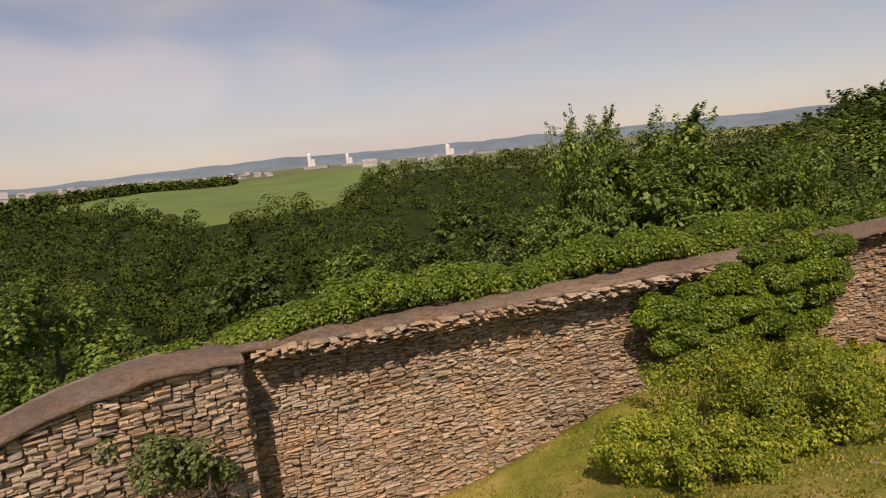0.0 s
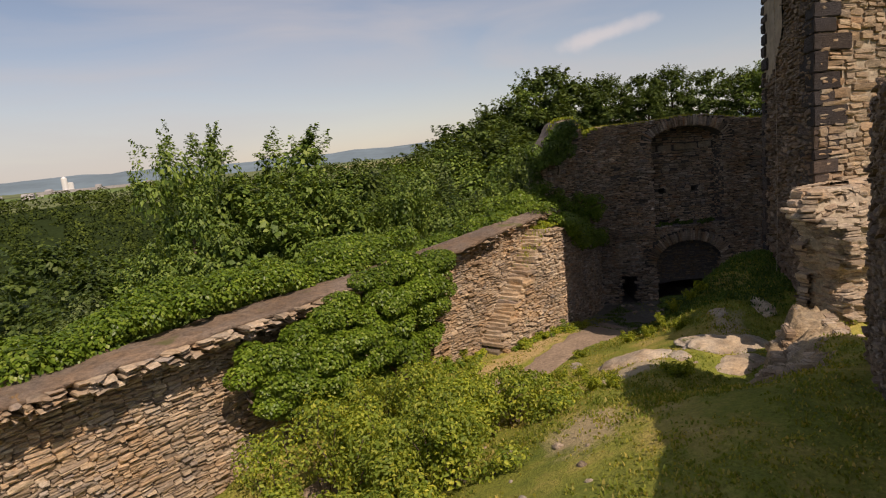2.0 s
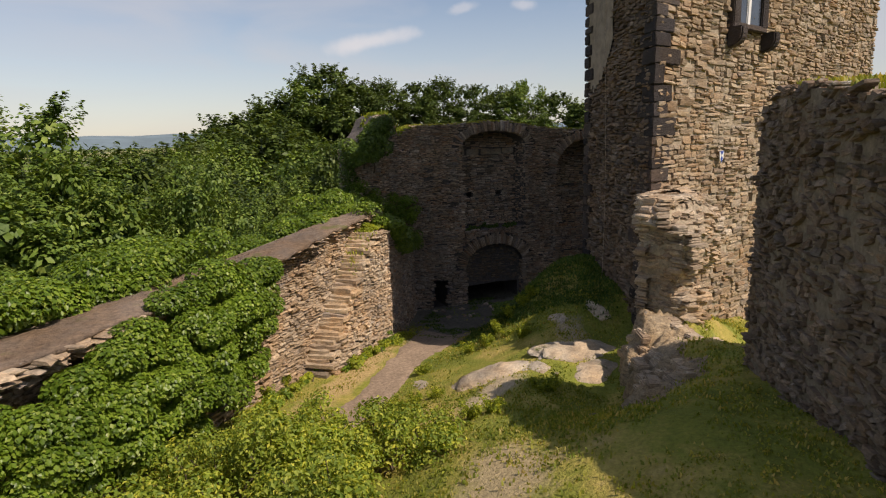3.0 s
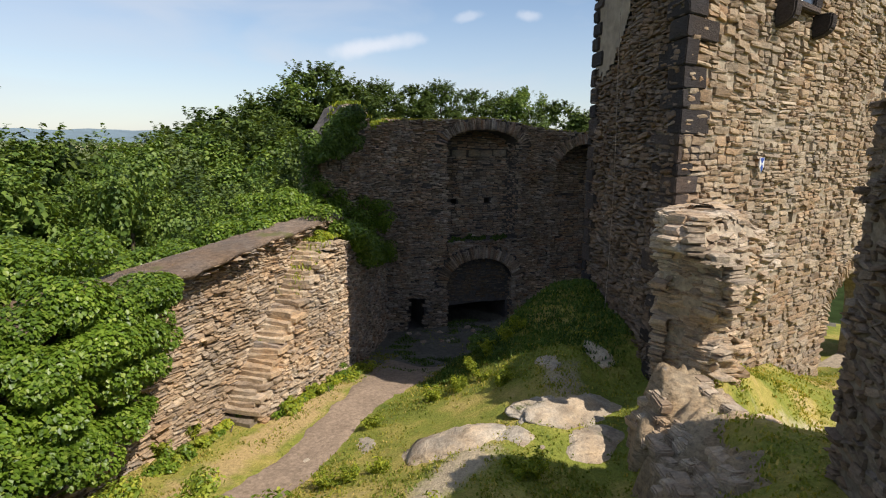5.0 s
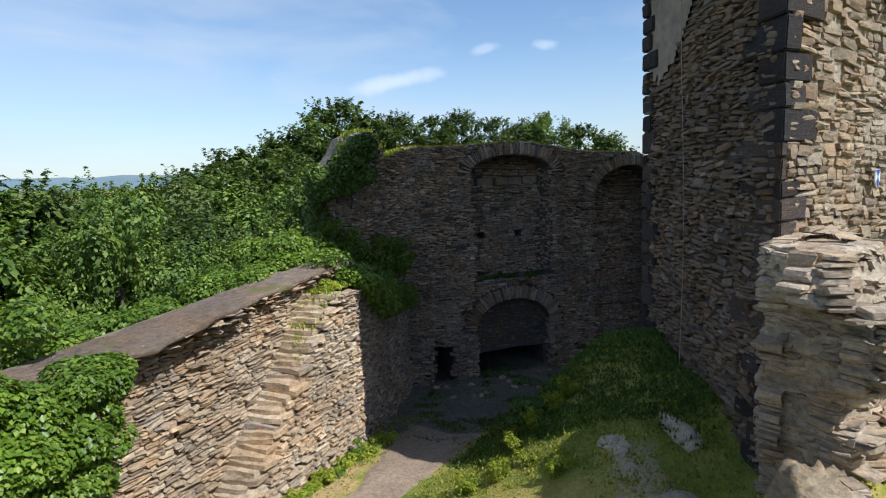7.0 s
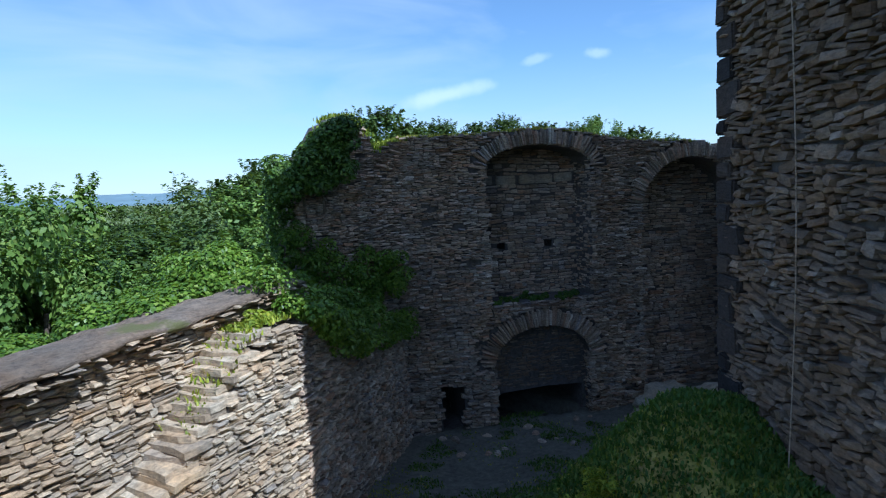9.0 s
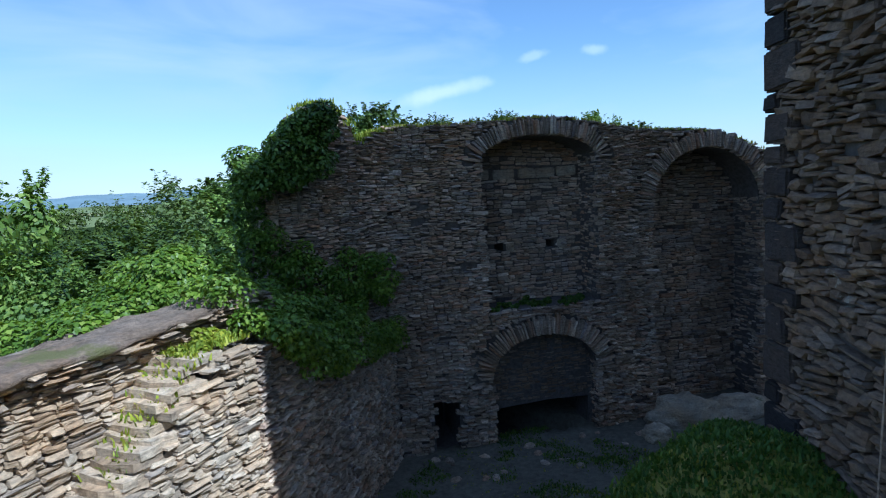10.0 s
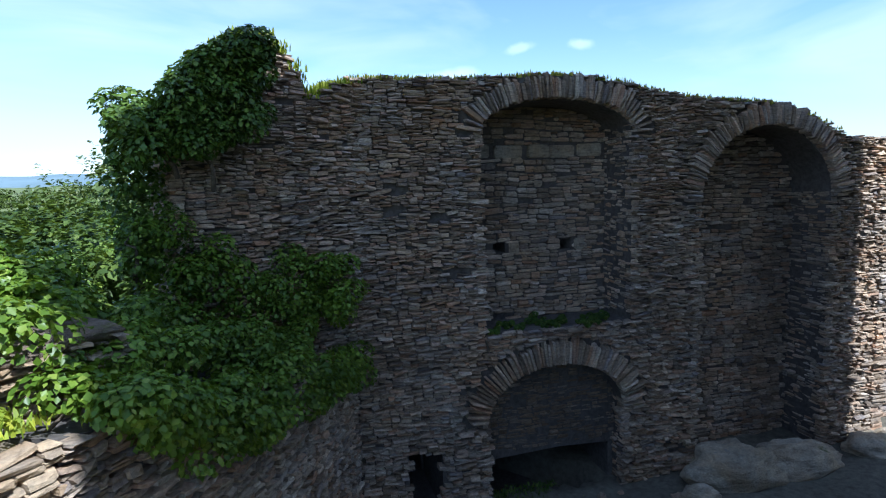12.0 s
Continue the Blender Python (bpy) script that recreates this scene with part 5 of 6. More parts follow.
spots = []
for _ in range(60000):
    r = 36 + 664 * npr.random() ** 1.5
    h = npr.uniform(-52, 88)
    x, y = 2 + r * math.sin(math.radians(h)), 5 + r * math.cos(math.radians(h))
    if on_field(x, y) or (h < -31 and r > 460) or math.hypot(x - 76, y - 54) < 78:
        continue
    gap = 8.8 + r * 0.0150
    key = (int(x / gap), int(y / gap))
    spots.append((key, x, y, r))
seen = set()
for key, x, y, r in spots:
    if key in seen:
        continue
    seen.add(key)
    rad = (3.9 + r * 0.0068) * npr.uniform(0.65, 1.3)
    top = npr.uniform(3.0, 11.0) + rad * 0.6 - 4.5 * (heading(x, y) > -9) * smooth((r - 90) / 200)
    z = ground_z(x, y)
    count = int(430 - 330 * smooth((r - 40) / 240))
    for q in range(3):
        a = npr.uniform(0, 6.28)
        k = (1.0, 0.62, 0.55)[q]
        c = (x + (q > 0) * rad * 0.6 * math.cos(a), y + (q > 0) * rad * 0.6 * math.sin(a), z + top - rad * 0.8 - (q > 0) * rad * npr.uniform(0.1, 0.7))
        p, o = clump_shell(npr, c, (rad * k, rad * k, rad * k * 1.1), int(count * k), 0.92, 0.7)
        pts.append(p)
        outs.append(o)
        sizes.append(np.full(len(p), 0.30 + r * 0.0026))
woods_v, woods_f = leaves(np.concatenate(pts), np.concatenate(outs), np.concatenate(sizes), npr, wide=0.95, jitter=0.28, droop=0.0, fold=0.04)
woods = fast_mesh("woods", woods_v, woods_f, mat_woods)
tagged(woods, "dark green broadleaf woods filling the valley", "woods", kind="stuff")

# hedge of trees along the far edge of the field
pts, outs = [], []
for _ in range(420):
    t = npr.random()
    h = -46 + 28 * t
    r = 440 + 300 * t + npr.normal(0, 12)
    x, y = 2 + r * math.sin(math.radians(h)), 5 + r * math.cos(math.radians(h))
    rad = npr.uniform(4, 7)
    p, o = clump_shell(npr, (x, y, ground_z(x, y) + rad * 0.9), (rad, rad, rad), 40, 0.7)
    pts.append(p)
    outs.append(o)
v, f = leaves(np.concatenate(pts), np.concatenate(outs), 3.0, npr, wide=0.8)
tagged(fast_mesh("tree_belt", v, f, mat_woods), "dark belt of trees along a field", "tree belt", kind="stuff")

# ---------------------------------------------------------------- far country


def polar(h, r):
    return 2 + r * math.sin(math.radians(h)), 5 + r * math.cos(math.radians(h))


draped("field", lambda t: polar(-33 + 24 * t, 300 + 60 * t + 260 * smooth((0.45 - t) / 0.45)), lambda t: polar(-33 + 29 * t, 780), mat_field, 3.0, "bright green crop field on the far slope", "field", 40, 14, 4.0)
for h0, h1, r0, r1, m, lab in ((-42, -31, 820, 1050, mat_wheat, "pale stubble field in the plain"), (-40, -33, 1100, 1400, mat_field, "green field in the plain"), (12, 24, 720, 980, mat_wheat, "pale field beyond the trees"), (-6, 8, 950, 1300, mat_field, "green field in the plain"), (24, 40, 760, 1100, mat_wheat, "pale field beyond the trees")):
    draped("field", lambda t, h0=h0, h1=h1, r0=r0: polar(h0 + (h1 - h0) * t, r0), lambda t, h0=h0, h1=h1, r1=r1: polar(h0 + (h1 - h0) * t, r1), m, 1.2, lab, "field", 24, 6, 6.0)

hv, hf = [], []
for i in range(161):
    a = math.radians(-75 + 170 * i / 160)
    top = 112 + 26 * fbm(i * 0.11, 1.0, 0.0) + 9 * fbm(i * 0.4, 3.0, 1.0) - 45 * smooth((-14 - math.degrees(a)) / 22)
    for r, z in ((3600, -30), (4200, top * 0.72), (4700, top)):
        hv.append((2 + r * math.sin(a), 5 + r * math.cos(a), z))
for i in range(160):
    for j in range(2):
        q = i * 3 + j
        hf.append((q, q + 1, q + 4, q + 3))
tagged(mesh_ob("backdrop", hv, hf, mat_hill, smooth=True), "low wooded ridge on the horizon, tinted blue-grey for haze", "hills", kind="structure")


def boxed(bm, x0, x1, y0, y1, z0, z1):
    vs = [bm.verts.new(p) for p in ((x0, y0, z0), (x1, y0, z0), (x1, y1, z0), (x0, y1, z0), (x0, y0, z1), (x1, y0, z1), (x1, y1, z1), (x0, y1, z1))]
    for q in ((3, 2, 1, 0), (4, 5, 6, 7), (0, 1, 5, 4), (1, 2, 6, 5), (2, 3, 7, 6), (3, 0, 4, 7)):
        bm.faces.new([vs[i] for i in q])


def make_silo(x, y, high, wide, label, hall=40):
    ob = tagged(new("silo"), label, "silo", "white silos in the plain")
    ob.matrix_basis = Matrix.Translation((x, y, ground_z(x, y)))
    for k in range(2):
        bm = bmesh.new()
        bmesh.ops.create_cone(bm, cap_ends=True, segments=20, radius1=wide / 2, radius2=wide / 2, depth=high * (1 - 0.3 * k))
        bm.transform(Matrix.Translation(((k - 0.5) * wide * 0.9, 0, high * (1 - 0.3 * k) / 2)))
        shaft = part("shaft", bm, mat_white, ob)
    bm = bmesh.new()
    bmesh.ops.create_cone(bm, cap_ends=True, segments=20, radius1=wide * 0.5, radius2=wide * 0.1, depth=high * 0.12)
    bm.transform(Matrix.Translation((-wide * 0.45, 0, high * 1.06)))
    part("top", bm, mat_white, ob)
    bm = bmesh.new()
    boxed(bm, -hall * 0.5, hall, -8, 8, 0, high * 0.2)
    part("hall", bm, mat_roof, ob)


make_silo(-284, 1477, 36, 10, "tall white silo tower above a low hall")
make_silo(-191, 1492, 29, 9, "white silo tower with a narrow top")
make_silo(63, 1403, 29, 11, "broad white silo beside a long pale hall", 110)


def make_house(x, y, turn, w, d, h, label):
    ob = tagged(new("house"), label, "house", "houses in the plain")
    ob.matrix_basis = Matrix.Translation((x, y, ground_z(x, y))) @ Matrix.Rotation(turn, 4, "Z")
    bm = bmesh.new()
    boxed(bm, -w / 2, w / 2, -d / 2, d / 2, -1, h)
    part("wall", bm, mat_house, ob)
    bm = bmesh.new()
    p = [bm.verts.new(q) for q in ((-w / 2 - 0.5, -d / 2 - 0.5, h), (w / 2 + 0.5, -d / 2 - 0.5, h), (w / 2 + 0.5, d / 2 + 0.5, h), (-w / 2 - 0.5, d / 2 + 0.5, h), (-w / 2 - 0.5, 0, h + d * 0.42), (w / 2 + 0.5, 0, h + d * 0.42))]
    for q in ((0, 1, 5, 4), (2, 3, 4, 5), (0, 4, 3), (1, 2, 5), (3, 2, 1, 0)):
        bm.faces.new([p[i] for i in q])
    part("roof", bm, mat_roof, ob)


rg = random.Random(8)
for i in range(46):
    h = rg.uniform(-36, -15) if i < 36 else rg.uniform(-7, 14)
    r = rg.uniform(900, 1700)
    x, y = polar(h, r)
    make_house(x, y, rg.uniform(0, 3.1), rg.uniform(8, 14), rg.uniform(7, 10), rg.uniform(4, 6), "small pale house with a grey pitched roof")
make_house(*polar(-43, 640), 0.7, 120, 16, 6, "long low white industrial hall")
make_house(*polar(-38, 700), 0.6, 60, 16, 6, "long low white industrial hall")
make_house(*polar(-5.5, 880), 0.2, 22, 12, 7, "pale farmhouse with a grey roof")


# ---------------------------------------------------------------- ivy
def ivy(name, label, category, blobs, leaf, mat, seed, stems=0):
    """A plant of overlapping leafy cushions: (x, y, z, rx, ry, rz, leaves)."""
    npr = np.random.default_rng(seed)
    rg = random.Random(seed)
    ob = tagged(new(name), label, category)
    step = max(6, len(blobs) // 9)
    for first in range(0, len(blobs), step):
        ps, os_ = [], []
        for x, y, z, rx, ry, rz, k in blobs[first:first + step]:
            p, o = clump_shell(npr, (x, y, z), (rx, ry, rz), k, 0.72)
            o[:, 2] += 0.5
            ps.append(p)
            os_.append(o)
        v, f = leaves(np.concatenate(ps), np.concatenate(os_), leaf, npr, droop=0.7, wide=0.8, fold=0.1)
        fast_mesh("foliage", v, f, mat, ob)
    for k in range(stems):
        b = blobs[rg.randrange(len(blobs))]
        pts_, rr = bough(rg, (b[0], b[1] + 0.15, b[2] - b[5] - 0.4), (b[0] + rg.uniform(-0.4, 0.4), b[1], b[2]), 0.03, 0.008, 6, 0.2)
        v, f = tube(pts_, rr, 5)
        mesh_ob("stem", v, f, mat_bark, ob)
    return ob


rg = random.Random(40)
blobs = []
x = -4.6
while x < 8.9:
    for row in range(4):
        wy = wall_y(x) + 0.78 + row * 0.55 + rg.uniform(-0.15, 0.15)
        z = (4.57 if x > -0.8 else 4.57 - 0.30 * (-0.8 - x)) + 0.10 * math.sin(x * 1.3) - 0.22 * max(0, row - 1) + rg.uniform(-0.12, 0.14)
        blobs.append((x + rg.uniform(-0.2, 0.2), wy, z, rg.uniform(0.34, 0.5), rg.uniform(0.34, 0.5), rg.uniform(0.2, 0.34), 850))
    x += 0.42
ivy("ivy", "thick bright green ivy over the outer side of the wall", "ivy", blobs, 0.07, mat_ivy, 1)
blobs = []
x = 8.6
while x < 16.6:
    dense = x < 11 or x > 13.6
    for row in range(3):
        if not dense and row == 0:
            continue
        wy = wall_y(x) + 0.95 + row * 0.6 + rg.uniform(-0.2, 0.2)
        z = 4.60 + (0.10 if x < 11 else 0.0) + 0.45 * smooth((x - 14.4) / 1.4) * (row > 0) - 0.3 * (1 - dense) - 0.1 * row + rg.uniform(-0.15, 0.15)
        blobs.append((x + rg.uniform(-0.2, 0.2), wy, z, rg.uniform(0.35, 0.55), rg.uniform(0.35, 0.55), rg.uniform(0.22, 0.38), 800))
    x += 0.5
ivy("ivy", "bright green climbing plant behind the wall top", "ivy", blobs, 0.072, mat_ivy, 2)

# rounded cushion at the end of the wall
blobs = []
for k in range(46):
    a, q = rg.uniform(0, 6.28), math.sqrt(rg.random())
    blobs.append((15.6 + 0.55 * q * math.cos(a), 18.98 + 0.5 * q * math.sin(a), 4.62 + 0.55 * (1 - q * q) + rg.uniform(-0.1, 0.1), 0.26, 0.26, 0.15, 520))
ivy("ivy", "bright green rounded ivy cushion beside the wall end", "ivy", blobs, 0.068, mat_ivy, 21, 2)

# big bush of ivy hanging over the court face
blobs = []
BUSH_LOW = [(5.9, 3.55), (6.4, 2.95), (7.4, 2.5), (9.2, 2.4), (10.3, 2.7), (11.1, 3.45)]
BUSH_HIGH = [(5.9, 3.85), (7.2, 4.1), (8.2, 4.25), (8.9, 4.6), (9.6, 4.77), (10.4, 4.75), (11.1, 4.3)]
for k in range(116):
    x = rg.uniform(6.0, 11.0)
    lo, hi = lerp(BUSH_LOW, x), lerp(BUSH_HIGH, x)
    s = rg.random()
    t = (x - 6.0) / 5.0
    bulge = 0.30 + 0.55 * math.sin(math.pi * min(1, s * 0.7 + 0.12)) * math.sin(math.pi * (0.15 + 0.75 * t))
    blobs.append((x, wall_y(x) - 0.1 - bulge * rg.uniform(0.6, 1.05), lo + (hi - lo) * s, rg.uniform(0.24, 0.42), rg.uniform(0.24, 0.36), rg.uniform(0.17, 0.27), 950))
ivy("ivy_bush", "large dark green ivy bush hanging over the wall", "ivy bush", blobs, 0.06, mat_ivy, 3, 5)

# dark ivy on the ruined corner, a thick head and a thin trail below it
blobs = []
for k in range(86):
    u = rg.uniform(-0.5, 0.8)
    t = smooth((u + 0.45) / 1.3)
    z = rg.uniform(5.95 + 0.35 * t, 6.5 + 0.68 * t)
    p = UPPER.at(u, rg.uniform(0.0, 0.62), z)
    blobs.append((p.x, p.y, z, rg.uniform(0.18, 0.32), 0.24, rg.uniform(0.13, 0.22), 270))
for k in range(16):
    u = rg.uniform(-0.5, 0.12)
    p = UPPER.at(u, rg.uniform(-0.3, 0.15), rg.uniform(4.9, 6.1))
    blobs.append((p.x, p.y, p.z, 0.2, 0.16, 0.22, 130))
ivy("ivy", "dark green ivy clinging to the broken wall top", "ivy", blobs, 0.066, mat_ivy_dark, 4, 4)

# looser ivy spread along the ledge and over its edge
blobs = []
LEDGE_LOW = [(0.2, 4.55), (0.6, 4.25), (0.95, 3.75), (2.0, 3.45), (3.6, 3.22), (4.6, 3.12)]
for k in range(74):
    u = 0.3 + 4.2 * rg.random() ** 1.25
    lo = lerp(LEDGE_LOW, u)
    z = rg.uniform(lo, link_top(u) + 0.12)
    p = LINK.at(u, rg.uniform(0.02, 0.22), z)
    blobs.append((p.x, p.y, z, rg.uniform(0.18, 0.3), 0.2, rg.uniform(0.12, 0.2), 190))
for k in range(64):
    u = rg.uniform(0.15, 3.6)
    back = rg.uniform(0.1, 1.2)
    z = link_top(u) + rg.uniform(0.05, 0.35) + (0.75 - 0.12 * u) * back * rg.random()
    p = LINK.at(u, -back, z)
    blobs.append((p.x, p.y, z, rg.uniform(0.18, 0.32), 0.22, rg.uniform(0.12, 0.2), 190))
for k in range(54):
    u = -0.45 + 2.3 * rg.random() ** 1.2
    z = rg.uniform(3.9, 5.3 - 0.35 * max(0.0, u))
    p = UPPER.at(u, rg.uniform(0.03, 0.5), z)
    blobs.append((p.x, p.y, z, rg.uniform(0.18, 0.3), 0.2, rg.uniform(0.13, 0.22), 210))
ivy("ivy", "green ivy spreading along the shaded ledge", "ivy", blobs, 0.058, mat_ivy, 5, 4)


# ---------------------------------------------------------------- shrubs and herbs of the court
def shrub(x, y, rx, high, seed, mat, label, leaf=0.062, count=9500, twigs=22):
    rg, npr = random.Random(seed), np.random.default_rng(seed)
    ob = tagged(new("shrub"), label, "shrub", "shrubs in the court")
    z0 = ground_z(x, y)
    ps, os_ = [], []
    for k in range(twigs):
        a, q = rg.uniform(0, 6.28), rx * math.sqrt(rg.random())
        e = (x + q * math.cos(a), y + q * math.sin(a), z0 + high * (1.05 - 0.55 * (q / rx) ** 2) * rg.uniform(0.75, 1.05))
        tp, tr = bough(rg, (x + q * 0.35 * math.cos(a), y + q * 0.35 * math.sin(a), z0 - 0.1), e, 0.018, 0.005, 6, 0.2)
        v, f = tube(tp, tr, 4)
        mesh_ob("stem", v, f, mat_bark, ob)
        for s in (3, 4, 5, 6, 6):
            p, o = clump_shell(npr, tp[s], (rx * 0.22, rx * 0.22, high * 0.15), count // (twigs * 5), 0.3)
            ps.append(p)
            os_.append(o)
    v, f = leaves(np.concatenate(ps), np.concatenate(os_), leaf, npr, droop=0.1)
    fast_mesh("foliage", v, f, mat, ob)
    return ob


SHRUBS = [(5.0, 12.4, 0.75, 0.9), (6.4, 13.3, 1.2, 1.5), (8.0, 14.0, 1.2, 1.25), (9.5, 14.6, 0.9, 0.85), (9.3, 12.8, 1.2, 0.7), (7.6, 12.0, 1.1, 1.0), (5.8, 11.5, 0.8, 0.75), (8.6, 13.3, 0.8, 1.0)]
for i, (x, y, r, h) in enumerate(SHRUBS):
    shrub(x, y, r, h, 60 + i, mat_shrub, "yellow-green leafy shrub with thin stems in dry grass")
shrub(16.05, 14.15, 0.5, 0.24, 80, mat_ivy_dark, "low leafy green bush on the flank of the mound", 0.06, 6000)

rg = random.Random(91)
# plants rooted in the west block
for u, z, s, n in ((4.85, 3.5, 0.62, 1500), (5.3, 3.1, 0.4, 700), (2.8, 3.5, 0.4, 800)):
    p = BLOCK.at(u, 0.22, z)
    bl = [(p.x + rg.gauss(0, s * 0.5), p.y - 0.1 + rg.gauss(0, 0.12), p.z + rg.gauss(0, s * 0.45), s * 0.4, s * 0.3, s * 0.35, n // 8) for _ in range(8)]
    ivy("wall_plant", "straggling grey-green plant rooted in the wall joints", "wall plant", bl, 0.07, mat_leaf_pale, int(u * 100), 3)


def tufts(name, label, category, spots, high, blades, mat, seed, lean=0.35, width=0.012):
    """Grass tufts as bent blades; spots: (x, y, z)."""
    npr = np.random.default_rng(seed)
    base = np.repeat(np.array(spots, float), blades, 0)
    n = len(base)
    base[:, :2] += npr.normal(0, 0.05, (n, 2))
    a = npr.uniform(0, 2 * np.pi, n)
    h = high * npr.uniform(0.5, 1.3, n)
    d = np.stack([np.cos(a), np.sin(a), np.zeros(n)], 1)
    s = np.stack([-np.sin(a), np.cos(a), np.zeros(n)], 1) * (width * npr.uniform(0.7, 1.4, n))[:, None]
    le = npr.uniform(0.1, 1.0, n)[:, None] * lean * h[:, None]
    up = np.array([[0, 0, 1.0]])
    mid = base + up * h[:, None] * 0.6 + d * le * 0.35
    tip = base + up * h[:, None] * 0.95 + d * le * 1.2
    v = np.stack([base - s, base + s, mid + s * 0.8, mid - s * 0.8, tip], 1).reshape(-1, 3)
    k = np.arange(n)[:, None] * 5
    f = np.concatenate([k + np.array([[0, 1, 2]]), k + np.array([[0, 2, 3]]), k + np.array([[3, 2, 4]])], 1).reshape(-1, 3)
    return tagged(fast_mesh(name, v, f, mat), label, category, kind="stuff")


npr = np.random.default_rng(5)
spots = []
def bare(x, y):
    """Bare rock and earth patches, where no grass grows."""
    t = (x - 14.2) / 3.6
    u = (x - 11.0) / 1.55
    return (0 < t < 1 and 8.85 - 1.0 * t < y < 9.6 - 1.5 * t) or (0 < u < 1 and 12.25 < y < 12.85 - 0.25 * u)


while len(spots) < 24000:
    x, y = npr.uniform(2, 22.5), npr.uniform(5.5, 19.0)
    d = wall_y(x) - y
    if d < 0.15 or (1.35 < d < 2.5 and 5 < x < 19.5 and npr.random() > 0.03) or (x > 17.8 and y > 13 and npr.random() > 0.12):
        continue
    if bare(x, y) and npr.random() > 0.05:
        continue
    if fbm(x * 0.55, y * 0.55, 0.0) + 0.25 * npr.normal() < -0.15:
        continue
    spots.append((x, y, ground_z(x, y) - 0.02))
tufts("grass", "short dry summer grass on the court", "grass", spots, 0.042, 6, mat_grass, 6, 0.6)
spots = [(x, y, ground_z(x, y)) for x, y in zip(npr.uniform(15.4, 18.6, 4500), npr.uniform(11.6, 15.4, 4500))]
tufts("grass", "short lush grass on the mound beside the tower", "grass", spots, 0.05, 7, mat_lush, 7, 0.8)

spots = [(x, y, ground_z(x, y) - 0.01) for x, y in zip(npr.uniform(9.8, 12.8, 700), npr.uniform(9.7, 11.6, 700)) if y - 9.55 - (x - 10.6) * 0.566 > 0.35 * npr.random()]
tufts("grass", "green grass at the foot of the low wall", "grass", spots, 0.045, 6, mat_grass, 17, 0.8)

spots = [(x, y, ground_z(x, y) - 0.01) for x, y in zip(npr.uniform(16.5, 22.5, 6500), npr.uniform(12.6, 19.0, 6500)) if y < wall_y(x) - 0.5 and fbm(x * 0.9, y * 0.9, 6.0) > -0.12 + 0.25 * smooth((y - 16.0) / 1.5)]
tufts("grass", "thin shaded grass on trodden earth", "grass", spots, 0.045, 7, mat_lush, 27, 0.8)

# crest and ledge grasses
spots = [tuple(ARC.at(u, d, lerp(arc_top, u) - 0.06)) for u, d in zip(npr.uniform(-0.2, 8.0, 1500), npr.uniform(-0.9, 0.0, 1500))]
tufts("grass", "grass growing along the wall crest", "grass", spots, 0.07, 5, mat_grass, 8)
spots = [tuple(BREACH.at(u, d, lerp(breach_top, u) - 0.02)) for u, d in zip(npr.uniform(0.2, 3.2, 500), npr.uniform(-1.6, -0.1, 500))]
tufts("grass", "dry grass on the broken wall top", "grass", spots, 0.07, 5, mat_grass, 10)
spots = [tuple(STAIR.at(u, d, 4.4 - 1.0 * max(0.0, 2.6 - u))) for u, d in zip(npr.uniform(1.7, STAIR.length, 240), npr.uniform(-0.8, -0.1, 240))]
tufts("grass", "yellow-green weeds on the upper steps", "weeds", spots, 0.07, 6, mat_herb, 11, 0.9)
spots = [tuple(UPPER.at(u, d, lerp(upper_top, u) - 0.05)) for u, d in zip(npr.uniform(0.6, 2.35, 240), npr.uniform(-0.5, 0.05, 240))]
tufts("grass", "grass and weeds on the broken wall stub", "weeds", spots, 0.09, 6, mat_herb, 12, 0.6)


def herb(x, y, high, seed, mat=None, label="upright yellow-green herb with feathery leaves"):
    rg, npr = random.Random(seed), np.random.default_rng(seed)
    ob = tagged(new("herb"), label, "herb", "herbs on the mound")
    z0 = ground_z(x, y)
    ps, os_ = [], []
    for k in range(7):
        a = rg.uniform(0, 6.28)
        e = (x + rg.uniform(0.06, 0.22) * math.cos(a), y + rg.uniform(0.06, 0.22) * math.sin(a), z0 + high * rg.uniform(0.7, 1.1))
        tp, tr = bough(rg, (x, y, z0 - 0.05), e, 0.01, 0.004, 6, 0.06)
        v, f = tube(tp, tr, 4)
        mesh_ob("stem", v, f, mat_herb, ob)
        for s in range(1, 7):
            p, o = clump_shell(npr, tp[s], (0.06, 0.06, 0.045), 14, 0.2)
            ps.append(p)
            os_.append(o)
    v, f = leaves(np.concatenate(ps), np.concatenate(os_), 0.055, npr, droop=0.0, wide=0.35)
    fast_mesh("foliage", v, f, mat or mat_herb, ob)


HERBS = [(15.4, 14.2), (15.7, 14.0), (15.1, 14.4), (16.0, 13.8), (14.7, 14.1), (15.0, 13.8), (14.4, 14.4), (11.7, 13.95), (11.5, 14.2), (11.9, 13.7), (10.8, 12.0), (10.6, 12.2), (12.1, 11.8), (12.3, 11.7), (16.3, 13.7), (14.5, 13.2), (13.3, 14.9), (10.9, 16.9), (11.5, 17.1)]
for i, (x, y) in enumerate(HERBS):
    herb(x, y, rg.uniform(0.14, 0.25), 300 + i)


# leafy weeds along the foot of the wall and in the stair
def weed(p, s, n, seed, mat, label):
    rq = random.Random(seed)
    bl = [(p[0] + rq.gauss(0, s * 0.6), p[1] + rq.gauss(0, s * 0.3), p[2] + abs(rq.gauss(0, s * 0.4)), s * 0.45, s * 0.4, s * 0.3, n // 7) for _ in range(7)]
    ivy("weed", label, "weed", bl, 0.05, mat, seed, 1)


